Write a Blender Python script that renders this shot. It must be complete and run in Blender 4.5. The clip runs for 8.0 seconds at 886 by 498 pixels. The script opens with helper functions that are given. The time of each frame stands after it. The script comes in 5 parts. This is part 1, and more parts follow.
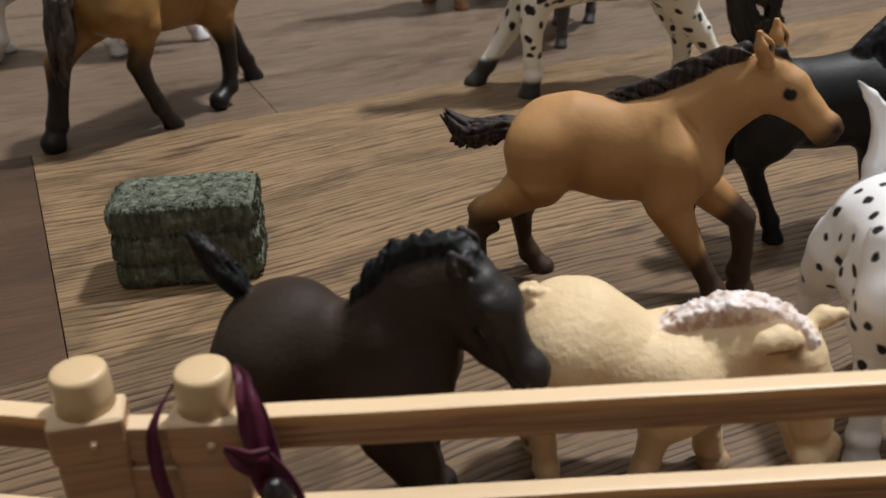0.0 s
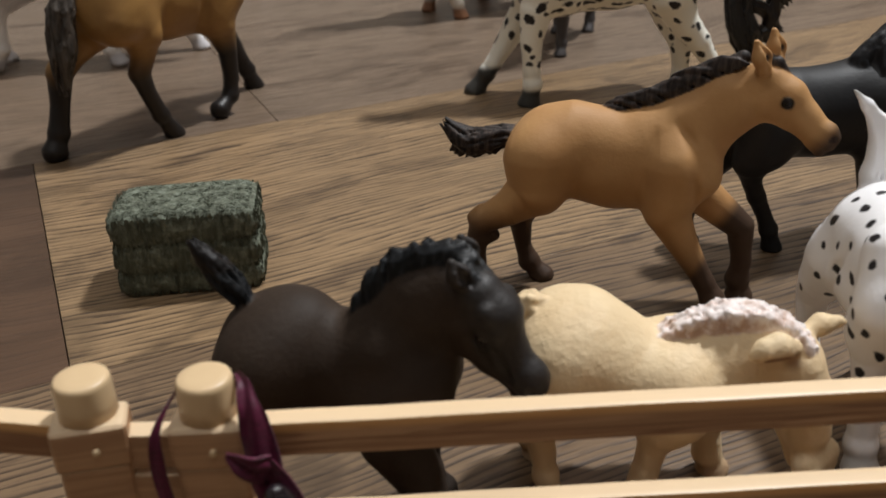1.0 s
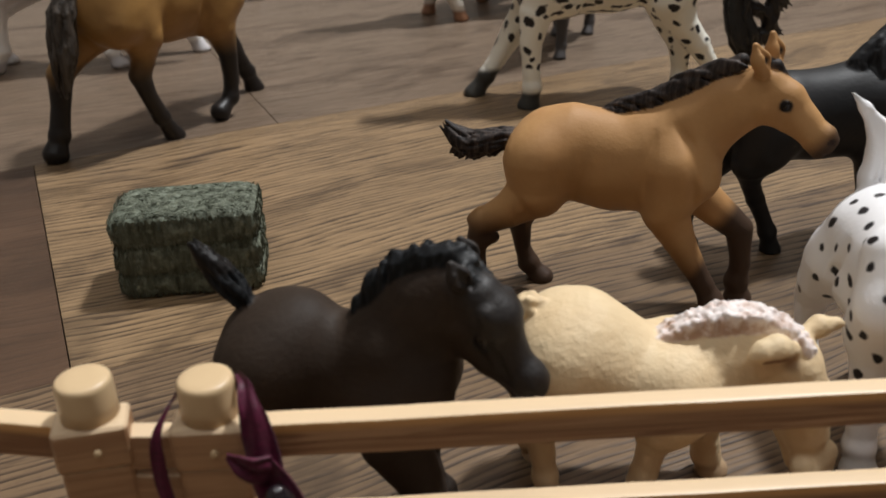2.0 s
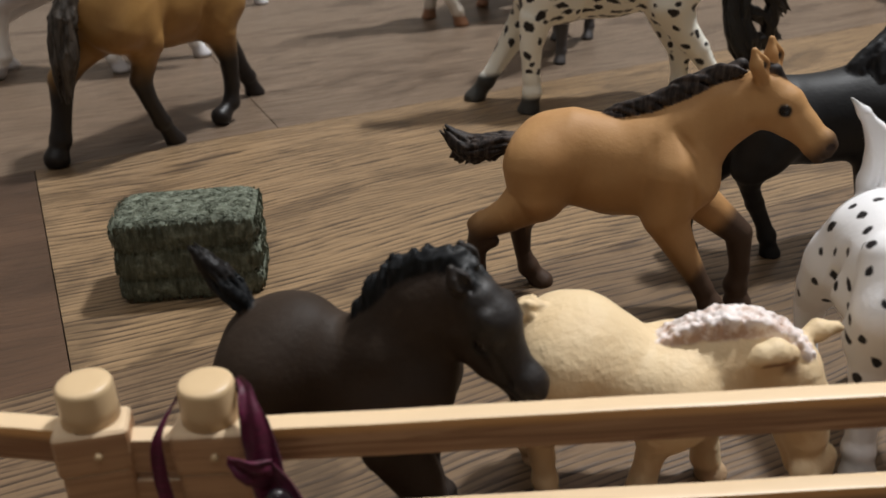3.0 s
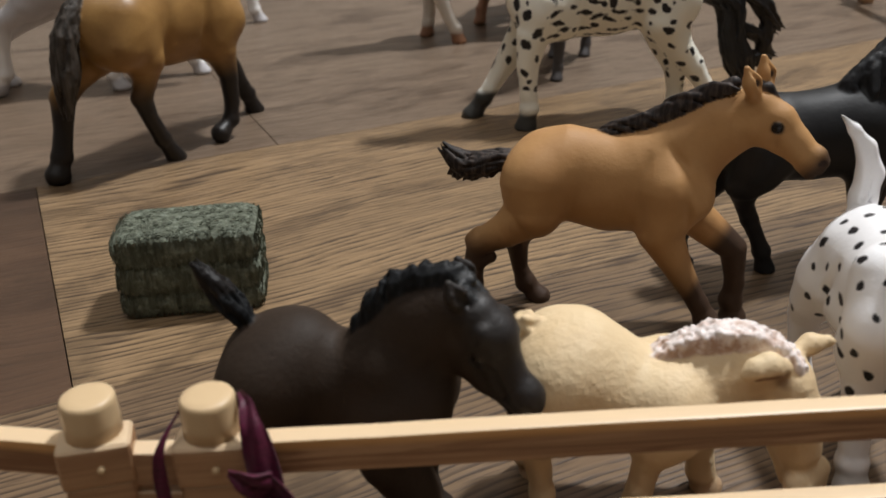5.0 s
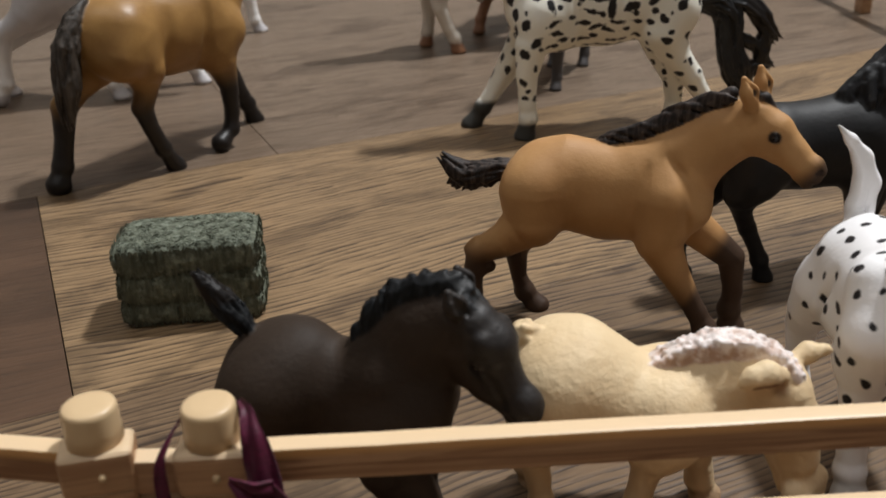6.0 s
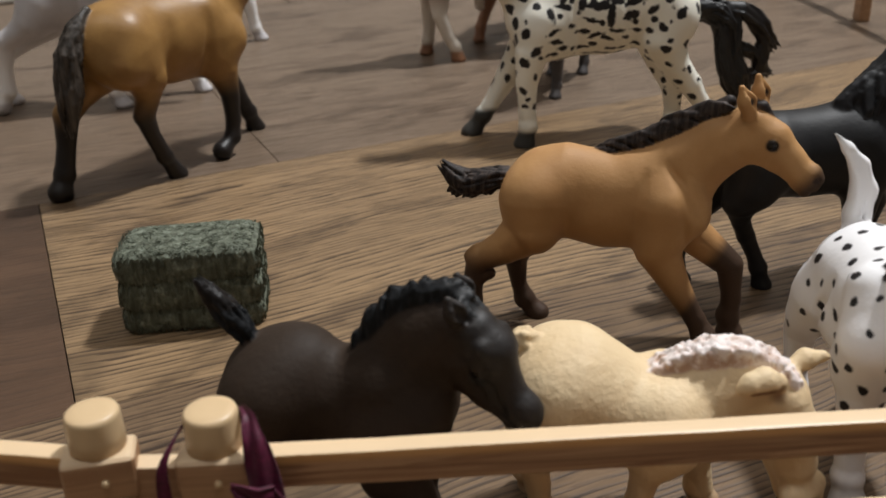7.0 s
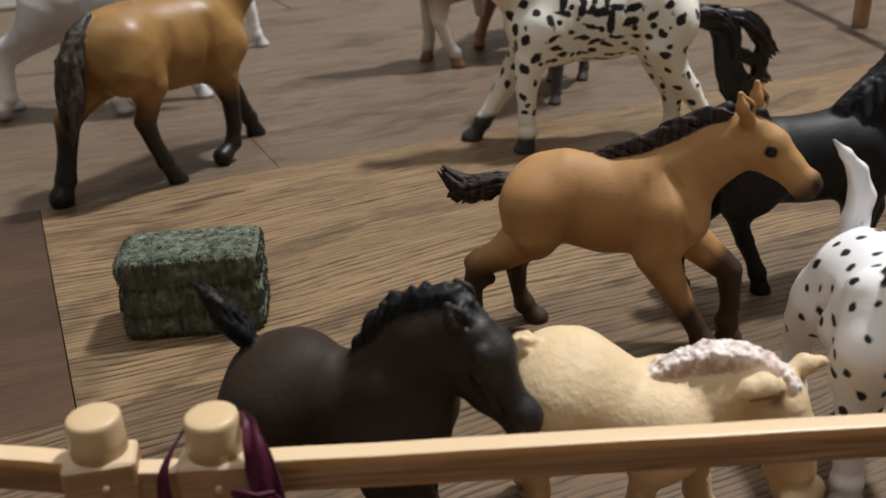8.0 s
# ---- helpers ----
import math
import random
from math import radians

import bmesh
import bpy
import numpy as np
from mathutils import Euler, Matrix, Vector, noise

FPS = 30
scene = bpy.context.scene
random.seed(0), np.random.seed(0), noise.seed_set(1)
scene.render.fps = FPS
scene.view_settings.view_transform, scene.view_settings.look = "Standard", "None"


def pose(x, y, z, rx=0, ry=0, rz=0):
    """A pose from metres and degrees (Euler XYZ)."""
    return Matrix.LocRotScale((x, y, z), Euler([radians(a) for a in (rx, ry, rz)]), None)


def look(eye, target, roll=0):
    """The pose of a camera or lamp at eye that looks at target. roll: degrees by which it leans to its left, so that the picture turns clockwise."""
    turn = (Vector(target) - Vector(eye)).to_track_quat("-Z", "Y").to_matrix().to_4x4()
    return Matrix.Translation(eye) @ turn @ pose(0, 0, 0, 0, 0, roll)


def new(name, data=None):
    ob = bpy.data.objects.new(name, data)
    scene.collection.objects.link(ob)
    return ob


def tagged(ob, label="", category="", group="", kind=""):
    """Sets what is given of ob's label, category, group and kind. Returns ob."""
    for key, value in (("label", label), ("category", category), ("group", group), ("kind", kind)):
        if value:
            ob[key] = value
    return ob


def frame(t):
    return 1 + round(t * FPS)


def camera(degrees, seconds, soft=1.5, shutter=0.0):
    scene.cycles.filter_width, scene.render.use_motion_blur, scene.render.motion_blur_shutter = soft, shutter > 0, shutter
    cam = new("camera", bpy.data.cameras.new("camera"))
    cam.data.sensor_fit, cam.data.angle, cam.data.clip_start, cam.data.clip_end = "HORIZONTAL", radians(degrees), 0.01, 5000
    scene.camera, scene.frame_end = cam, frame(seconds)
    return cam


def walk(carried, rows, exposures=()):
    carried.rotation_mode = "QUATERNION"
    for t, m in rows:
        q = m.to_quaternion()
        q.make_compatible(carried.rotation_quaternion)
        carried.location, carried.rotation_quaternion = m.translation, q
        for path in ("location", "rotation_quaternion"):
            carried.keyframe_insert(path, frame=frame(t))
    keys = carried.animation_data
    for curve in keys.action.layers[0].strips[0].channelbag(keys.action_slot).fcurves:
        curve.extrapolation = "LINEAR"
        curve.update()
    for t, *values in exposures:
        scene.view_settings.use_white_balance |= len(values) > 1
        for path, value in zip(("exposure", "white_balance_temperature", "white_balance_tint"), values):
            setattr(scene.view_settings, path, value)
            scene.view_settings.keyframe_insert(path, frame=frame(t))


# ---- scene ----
cam = camera(50.2, 8.0, soft=1.7)
cam.data.dof.use_dof, cam.data.dof.focus_distance, cam.data.dof.aperture_fstop = True, 0.232, 30.0
PATH = [
    (0, 0.01380, 0.01295, 0.12114, 62.441, 2.038, -24.438),
    (0.5, 0.01290, 0.01096, 0.12227, 63.292, 2.034, -24.436),
    (1, 0.01335, 0.01205, 0.12173, 62.917, 2.048, -24.460),
    (1.5, 0.01315, 0.01170, 0.12194, 62.986, 2.023, -24.467),
    (3, 0.01292, 0.01103, 0.12222, 63.315, 2.035, -24.455),
    (3.5, 0.01242, 0.00977, 0.12291, 63.855, 2.057, -24.454),
    (4, 0.01222, 0.00906, 0.12332, 64.111, 2.089, -24.470),
    (5.5, 0.01212, 0.00871, 0.12352, 64.427, 2.071, -24.613),
    (6, 0.01180, 0.00800, 0.12391, 64.784, 2.085, -24.610),
    (6.5, 0.01165, 0.00754, 0.12417, 65.036, 2.102, -24.600),
    (7, 0.01132, 0.00685, 0.12454, 65.220, 2.086, -24.594),
    (7.5, 0.01135, 0.00677, 0.12458, 65.406, 2.103, -24.585),
    (8, 0.01110, 0.00623, 0.12485, 65.557, 2.100, -24.588),
]
walk(cam, [(t, pose(x, y, z, rx, ry, rz)) for t, x, y, z, rx, ry, rz in PATH])

# ---- light: a lit room in the evening; one ceiling lamp and two added fills ----
scene.view_settings.exposure = 0.0
world = bpy.data.worlds.new("room_air")
world.use_nodes = True
world.node_tree.nodes["Background"].inputs[0].default_value = (1.0, 0.93, 0.85, 1)
world.node_tree.nodes["Background"].inputs[1].default_value = 0.02
scene.world = world


def disk_lamp(name, eye, target, watts, size, colour):
    data = bpy.data.lights.new(name, "AREA")
    data.shape, data.size, data.energy, data.color = "DISK", size, watts, colour
    ob = new(name, data)
    ob.matrix_world = look(eye, target)
    return ob


disk_lamp("unseen_spot", (1.1, 0.40, 2.1), (0.12, 0.27, 0), 59, 0.20, (0.97, 0.985, 1.0))
# Fill light added from the left; no such lamp is known.
disk_lamp("unseen_spot", (-0.60, 0.18, 2.1), (0.12, 0.22, 0), 5.5, 0.24, (0.97, 0.985, 1.0))
# Fill light added on the near side, for flanks left in shade.
disk_lamp("unseen_spot", (0.05, -0.65, 2.1), (0.15, 0.25, 0), 4.2, 0.5, (0.97, 0.985, 1.0))


# ---- material helpers ----
def material(name, rough=0.5, spec=0.5):
    m = bpy.data.materials.new(name)
    m.use_nodes = True
    t = m.node_tree
    b = t.nodes["Principled BSDF"]
    b.inputs["Roughness"].default_value = rough
    b.inputs["Specular IOR Level"].default_value = spec
    return m, t, b


def mixer(t, fac, a, b, blend="MIX"):
    n = t.nodes.new("ShaderNodeMix")
    n.data_type, n.blend_type = "RGBA", blend
    for sock, v in ((n.inputs[0], fac), (n.inputs[6], a), (n.inputs[7], b)):
        if isinstance(v, (tuple, float, int)):
            sock.default_value = (*v, 1) if isinstance(v, tuple) and len(v) == 3 else v
        else:
            t.links.new(v, sock)
    return n.outputs[2]


def ramp(t, fac, stops):
    n = t.nodes.new("ShaderNodeValToRGB")
    el = n.color_ramp.elements
    while len(el) < len(stops):
        el.new(0.5)
    for e, (p, c) in zip(el, stops):
        e.position = p
        e.color = (c, c, c, 1) if isinstance(c, (float, int)) else (*c, 1)
    t.links.new(fac, n.inputs[0])
    return n.outputs[0]


def math_node(t, op, a, b=0.0):
    n = t.nodes.new("ShaderNodeMath")
    n.operation = op
    for sock, v in zip(n.inputs, (a, b)):
        if isinstance(v, (float, int)):
            sock.default_value = v
        else:
            t.links.new(v, sock)
    return n.outputs[0]


def coords(t, scale=(1, 1, 1), shift=None):
    tc = t.nodes.new("ShaderNodeTexCoord")
    mp = t.nodes.new("ShaderNodeMapping")
    mp.inputs["Scale"].default_value = scale
    t.links.new(tc.outputs["Object"], mp.inputs["Vector"])
    if shift is not None:
        t.links.new(shift, mp.inputs["Location"])
    return mp.outputs[0]


def noise_tex(t, vec, scale, detail=3.0, rough=0.55, distort=0.0):
    n = t.nodes.new("ShaderNodeTexNoise")
    n.inputs["Scale"].default_value, n.inputs["Detail"].default_value = scale, detail
    n.inputs["Roughness"].default_value, n.inputs["Distortion"].default_value = rough, distort
    t.links.new(vec, n.inputs["Vector"])
    return n.outputs["Fac"]


def bump(t, b, height, strength, distance):
    n = t.nodes.new("ShaderNodeBump")
    n.inputs["Strength"].default_value, n.inputs["Distance"].default_value = strength, distance
    t.links.new(height, n.inputs["Height"])
    t.links.new(n.outputs[0], b.inputs["Normal"])


def attribute(t, name):
    n = t.nodes.new("ShaderNodeAttribute")
    n.attribute_name = name
    return n.outputs["Fac"]


def coat(name, base, shade, points, hair, hair_tip, rough=0.5, relief=0.25, spots=None, eye=(0.012, 0.008, 0.006), grain=900, spec=0.4, points_rough=None, hair_rough=0.45, hair_grain=(460, 460, 90)):
    """Painted figurine plastic: coat, its darker wash, dark points, hair and eye, told apart by the mesh's attributes."""
    m, t, b = material(name, rough, spec)
    v = coords(t)
    big = noise_tex(t, v, 90, 3)
    fine = noise_tex(t, v, grain, 2, 0.6)
    col = mixer(t, ramp(t, big, [(0.35, 0.0), (0.7, 1.0)]), base, shade)
    col = mixer(t, math_node(t, "MULTIPLY", ramp(t, fine, [(0.3, 1.0), (0.6, 0.0)]), 0.22), col, shade)
    if spots:
        ragged, ink = spots
        rag = math_node(t, "MULTIPLY_ADD", math_node(t, "SUBTRACT", noise_tex(t, v, 420, 2), 0.5), ragged)
        t.links.new(attribute(t, "spot"), rag.node.inputs[2])
        col = mixer(t, ramp(t, math_node(t, "ADD", math_node(t, "MULTIPLY", rag, 3.2), 0.5), [(0.0, 0.0), (1.0, 1.0)]), col, ink)
    col = mixer(t, attribute(t, "dark"), col, points)
    strands = noise_tex(t, coords(t, hair_grain), 2.2, 3, 0.55)
    tips = math_node(t, "ADD", strands, math_node(t, "MULTIPLY", attribute(t, "tip"), 0.18))
    hcol = mixer(t, ramp(t, tips, [(0.42, 0.0), (0.68, 1.0)]), hair, hair_tip)
    col = mixer(t, attribute(t, "hair"), col, hcol)
    e = attribute(t, "eye")
    col = mixer(t, e, col, eye)
    t.links.new(col, b.inputs["Base Color"])
    r = mixer(t, attribute(t, "hair"), (rough, rough, rough), (hair_rough, hair_rough, hair_rough))
    if points_rough:
        shine = math_node(t, "MULTIPLY_ADD", attribute(t, "dark"), 0.32)
        shine.node.inputs[2].default_value = spec
        t.links.new(shine, b.inputs["Specular IOR Level"])
        r = mixer(t, attribute(t, "dark"), r, (points_rough,) * 3)
    r = mixer(t, e, r, (0.18, 0.18, 0.18))
    t.links.new(mixer(t, math_node(t, "MULTIPLY", big, 0.25), r, (0.75, 0.75, 0.75)), b.inputs["Roughness"])
    h = mixer(t, attribute(t, "hair"), fine, strands)
    bump(t, b, h, relief, 0.0006)
    return m


def plain(name, colour, colour2, rough=0.5, scale=40, relief=0.1, distance=0.001, detail=4):
    m, t, b = material(name, rough)
    v = coords(t)
    f = noise_tex(t, v, scale, detail)
    t.links.new(mixer(t, ramp(t, f, [(0.3, 0.0), (0.7, 1.0)]), colour, colour2), b.inputs["Base Color"])
    bump(t, b, f, relief, distance)
    return m


def oak(name):
    """Oiled oak boards: fine dark pores and growth rings along x; the object's colour tints each board."""
    m, t, b = material(name, 0.4, 0.3)
    info = t.nodes.new("ShaderNodeObjectInfo")
    comb = t.nodes.new("ShaderNodeCombineXYZ")
    off = math_node(t, "MULTIPLY", info.outputs["Random"], 37.0)
    for i in range(3):
        t.links.new(off, comb.inputs[i])
    v = coords(t, (1, 1, 1), comb.outputs[0])
    wav = noise_tex(t, v, 9.0, 3, 0.5)
    bend = t.nodes.new("ShaderNodeCombineXYZ")
    t.links.new(math_node(t, "MULTIPLY", math_node(t, "SUBTRACT", wav, 0.5), 0.014), bend.inputs[1])
    vb = t.nodes.new("ShaderNodeVectorMath")
    t.links.new(v, vb.inputs[0])
    t.links.new(bend.outputs[0], vb.inputs[1])

    def along(x, y, detail, rough, distort=0.0):
        vs = t.nodes.new("ShaderNodeVectorMath")
        vs.operation = "MULTIPLY"
        vs.inputs[1].default_value = (x, y, x)
        t.links.new(vb.outputs[0], vs.inputs[0])
        return noise_tex(t, vs.outputs[0], 1.0, detail, rough, distort)
    bands = along(5.0, 60.0, 3, 0.55, 0.4)
    sepv = t.nodes.new("ShaderNodeSeparateXYZ")
    t.links.new(vb.outputs[0], sepv.inputs[0])
    # growth rings: each begins with an abrupt dark pore line and pales off; slow waves bend them into flames
    flame = math_node(t, "MULTIPLY", along(4.5, 17.0, 2, 0.45), 16.0)
    jitter = math_node(t, "MULTIPLY", along(22.0, 260.0, 3, 0.6), 1.5)
    phase = math_node(t, "ADD", math_node(t, "ADD", math_node(t, "MULTIPLY", sepv.outputs[1], 420.0), flame), jitter)
    rings = ramp(t, math_node(t, "FRACT", phase), [(0.0, 0.35), (0.05, 1.0), (0.22, 0.95), (0.46, 0.28), (0.9, 0.0)])
    rings = math_node(t, "MULTIPLY", rings, ramp(t, along(38.0, 420.0, 3, 0.62), [(0.34, 0.2), (0.56, 1.0)]))
    pores = ramp(t, along(85.0, 1700.0, 2, 0.5), [(0.36, 1.0), (0.46, 0.0)])
    pores = math_node(t, "MULTIPLY", pores, math_node(t, "MULTIPLY_ADD", rings, 0.6))
    pores.node.inputs[1].links[0].from_node.inputs[2].default_value = 0.4
    patch = noise_tex(t, coords(t, (1, 2.2, 1), comb.outputs[0]), 19.0, 4, 0.6, 0.9)
    sep = t.nodes.new("ShaderNodeSeparateColor")
    t.links.new(info.outputs["Color"], sep.inputs[0])
    light = mixer(t, sep.outputs[1], (0.160, 0.121, 0.094), (0.300, 0.197, 0.106))
    red = mixer(t, ramp(t, along(9.0, 26.0, 4, 0.6, 0.8), [(0.38, 0.0), (0.66, 1.0)]), (0.046, 0.024, 0.015), (0.115, 0.062, 0.036))
    light = mixer(t, sep.outputs[0], light, red)
    darkc = (0.044, 0.027, 0.017)
    strength = math_node(t, "MULTIPLY_ADD", sep.outputs[2], 0.80)
    strength.node.inputs[2].default_value = 0.22
    col = mixer(t, math_node(t, "MULTIPLY", ramp(t, bands, [(0.40, 0.0), (0.66, 1.0)]), 0.32), light, mixer(t, 0.5, light, darkc))
    col = mixer(t, math_node(t, "MULTIPLY", rings, strength), col, darkc)
    col = mixer(t, math_node(t, "MULTIPLY", pores, math_node(t, "MULTIPLY", strength, 0.8)), col, darkc)
    col = mixer(t, math_node(t, "MULTIPLY", ramp(t, patch, [(0.52, 0.0), (0.66, 1.0)]), 0.58), col, darkc)
    t.links.new(col, b.inputs["Base Color"])
    t.links.new(mixer(t, rings, (0.36, 0.36, 0.36), (0.52, 0.52, 0.52)), b.inputs["Roughness"])
    bump(t, b, math_node(t, "SUBTRACT", 1.0, math_node(t, "ADD", rings, pores)), 0.16, 0.0006)
    return m


def fence_wood(name, amber_glow=False):
    """Moulded cream plastic with a brown wood-grain wash; lit tops are painted in."""
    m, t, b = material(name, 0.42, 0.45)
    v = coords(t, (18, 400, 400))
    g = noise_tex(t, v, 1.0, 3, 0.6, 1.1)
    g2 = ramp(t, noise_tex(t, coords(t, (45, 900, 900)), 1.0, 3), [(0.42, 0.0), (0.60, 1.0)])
    col = mixer(t, ramp(t, g, [(0.43, 0.0), (0.56, 1.0)]), (0.45, 0.265, 0.142), (0.22, 0.108, 0.052) if amber_glow else (0.36, 0.200, 0.105))
    col = mixer(t, math_node(t, "MULTIPLY", g2, 0.4 if amber_glow else 0.15), col, (0.27, 0.13, 0.06))
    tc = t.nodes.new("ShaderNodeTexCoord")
    if amber_glow:
        # Light glowing through the rail's upper edge, painted on as amber.
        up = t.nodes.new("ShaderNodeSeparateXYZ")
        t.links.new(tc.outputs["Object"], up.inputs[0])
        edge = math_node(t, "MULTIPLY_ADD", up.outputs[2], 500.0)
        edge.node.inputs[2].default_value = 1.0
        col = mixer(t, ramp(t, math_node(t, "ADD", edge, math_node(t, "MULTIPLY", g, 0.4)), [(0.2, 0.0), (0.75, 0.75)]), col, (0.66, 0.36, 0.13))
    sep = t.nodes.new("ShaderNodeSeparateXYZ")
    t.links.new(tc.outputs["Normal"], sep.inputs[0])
    # Upward faces turn paler: light on the tops put into the colour.
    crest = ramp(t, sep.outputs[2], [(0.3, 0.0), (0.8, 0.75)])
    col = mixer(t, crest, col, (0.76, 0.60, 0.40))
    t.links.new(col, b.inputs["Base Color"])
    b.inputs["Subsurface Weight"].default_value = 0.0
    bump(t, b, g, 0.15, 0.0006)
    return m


OAK = oak("oiled_oak")
GAP = plain("dark_joint", (0.010, 0.008, 0.006), (0.022, 0.016, 0.012), 0.8)
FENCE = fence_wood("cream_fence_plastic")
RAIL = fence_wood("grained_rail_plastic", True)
POST = plain("cream_post_plastic", (0.65, 0.48, 0.285), (0.57, 0.40, 0.225), 0.38, 60, 0.08)
PAINT = plain("white_wall_paint", (0.78, 0.76, 0.72), (0.72, 0.70, 0.66), 0.6, 8)
WALL = plain("taupe_wall_paint", (0.38, 0.35, 0.31), (0.34, 0.31, 0.27), 0.7, 8)


# ---- mesh helpers ----
def mesh_object(name, bm, mat, smooth=False):
    me = bpy.data.meshes.new(name)
    bm.normal_update()
    bm.to_mesh(me)
    bm.free()
    if smooth:
        me.polygons.foreach_set("use_smooth", [True] * len(me.polygons))
    if mat:
        me.materials.append(mat)
    return new(name, me)


def part(name, bm, mat, parent, label="", smooth=False):
    ob = mesh_object(name, bm, mat, smooth)
    ob.parent = parent
    if label:
        ob["label"] = label
    return ob


def add_box(bm, lo, hi, bevel=0.0, segments=2, m=None):
    r = bmesh.ops.create_cube(bm, size=1)
    vs = r["verts"]
    for v in vs:
        v.co = Vector([lo[i] + (v.co[i] + 0.5) * (hi[i] - lo[i]) for i in range(3)])
    if bevel:
        es = list({e for v in vs for e in v.link_edges})
        out = bmesh.ops.bevel(bm, geom=es, offset=bevel, segments=segments, affect="EDGES", profile=0.6)
        vs = list({v for f in out["faces"] for v in f.verts} | {v for v in vs if v.is_valid})
    if m is not None:
        bmesh.ops.transform(bm, matrix=m, verts=vs)
    return vs


def add_lathe(bm, profile, segments=40):
    """Turns (radius, height) pairs round z."""
    rings = []
    for r, z in profile:
        rings.append([bm.verts.new((r * math.cos(6.28319 * i / segments), r * math.sin(6.28319 * i / segments), z)) for i in range(segments)])
    for a, b in zip(rings, rings[1:]):
        for i in range(segments):
            j = (i + 1) % segments
            bm.faces.new((a[i], a[j], b[j], b[i]))
    bm.faces.new(rings[-1])
    bm.faces.new(rings[0][::-1])


# ---- sculpting: rounded limbs blended into one skin ----
class Sculpt:
    """A field in millimetres in which tubes and balls melt into one another; skin() gives the mesh."""

    def __init__(self, lo, hi, step):
        self.step = step
        self.lo = np.array(lo, float)
        n = np.ceil((np.array(hi) - self.lo) / step).astype(int) + 1
        self.axes = [self.lo[i] + step * np.arange(n[i]) for i in range(3)]
        self.f = {k: np.full(n, 30.0, np.float32) for k in ("body", "hair", "eye")}
        self.marks = []
        self.spots = None

    def box(self, pts, reach):
        a, b = pts.min(0) - reach, pts.max(0) + reach
        return tuple(slice(max(0, int((a[i] - self.lo[i]) / self.step)), max(0, int((b[i] - self.lo[i]) / self.step) + 2)) for i in range(3))

    def near(self, a, b, sy, s):
        x, y, z = self.axes[0][s[0], None, None], self.axes[1][None, s[1], None], self.axes[2][None, None, s[2]]
        a, b = np.array(a, float), np.array(b, float)
        d = b[:3] - a[:3]
        px, py, pz = x - a[0], (y - a[1]) / sy, z - a[2]
        d = np.array([d[0], d[1] / sy, d[2]])
        h = np.clip((px * d[0] + py * d[1] + pz * d[2]) / max(1e-6, d @ d), 0, 1)
        return np.sqrt((px - h * d[0]) ** 2 + (py - h * d[1]) ** 2 + (pz - h * d[2]) ** 2) - (a[3] + h * (b[3] - a[3]))

    def tube(self, *pts, k=2.0, sy=1.0, layer="body"):
        """A chain of (x, y, z, radius); sy squeezes it sideways; k is how softly it joins."""
        pts = [np.array(p, float) for p in pts]
        if len(pts) == 1:
            pts = pts * 2
        f = self.f[layer]
        for a, b in zip(pts, pts[1:]):
            s = self.box(np.array([a[:3], b[:3]]), max(a[3], b[3]) * max(1, sy) + k + 2 * self.step)
            g = f[s]
            d = self.near(a, b, sy, s)
            h = np.clip(0.5 + 0.5 * (d - g) / k, 0, 1)
            f[s] = d * (1 - h) + g * h - k * h * (1 - h)

    def limb(self, *pts, k=2.0):
        """A chain like tube() whose own pieces join without swelling at the joints."""
        pts = [np.array(p, float) for p in pts]
        f = self.f["body"]
        s = self.box(np.array([p[:3] for p in pts]), max(p[3] for p in pts) + k + 2 * self.step)
        g = f[s]
        d = np.minimum.reduce([self.near(a, b, 1.0, s) for a, b in zip(pts, pts[1:])])
        h = np.clip(0.5 + 0.5 * (d - g) / k, 0, 1)
        f[s] = d * (1 - h) + g * h - k * h * (1 - h)

    def carve(self, *pts, k=0.6, layer="body"):
        pts = [np.array(p, float) for p in pts]
        if len(pts) == 1:
            pts = pts * 2
        f = self.f[layer]
        for a, b in zip(pts, pts[1:]):
            s = self.box(np.array([a[:3], b[:3]]), max(a[3], b[3]) + k + 2 * self.step)
            g, d = f[s], -self.near(a, b, 1.0, s)
            h = np.clip(0.5 - 0.5 * (d - g) / k, 0, 1)
            f[s] = d * (1 - h) + g * h + k * h * (1 - h)

    def groove(self, *pts, depth=0.8, width=1.3, sides=(-1, 1)):
        """A soft furrow (a ridge where depth is negative) along (x, z) points, pressed into the flanks."""
        pts = [np.array(p, float) for p in pts]
        lo, hi = np.min(pts, 0) - 3 * width, np.max(pts, 0) + 3 * width
        sx, sz = ((slice(max(0, int((a - self.lo[i]) / self.step)), max(0, int((b - self.lo[i]) / self.step) + 1))) for a, b, i in ((lo[0], hi[0], 0), (lo[1], hi[1], 2)))
        x, z = self.axes[0][sx, None], self.axes[2][None, sz]
        near = np.full((x.shape[0], z.shape[1]), 99.0)
        way = np.zeros_like(near)
        for i, (a, b) in enumerate(zip(pts, pts[1:])):
            d = b - a
            h = np.clip(((x - a[0]) * d[0] + (z - a[1]) * d[1]) / max(1e-6, d @ d), 0, 1)
            dist = np.hypot(x - a[0] - h * d[0], z - a[1] - h * d[1])
            way = np.where(dist < near, (i + h) / (len(pts) - 1), way)
            near = np.minimum(near, dist)
        push = (depth * np.sin(np.pi * way) * np.exp(-(near / width) ** 2)).astype(np.float32)
        y = self.axes[1]
        for c in sides:
            part_y = np.clip(c * y / 3.0, 0, 1).astype(np.float32)
            self.f["body"][sx, :, sz] += push[:, None, :] * part_y[None, :, None]

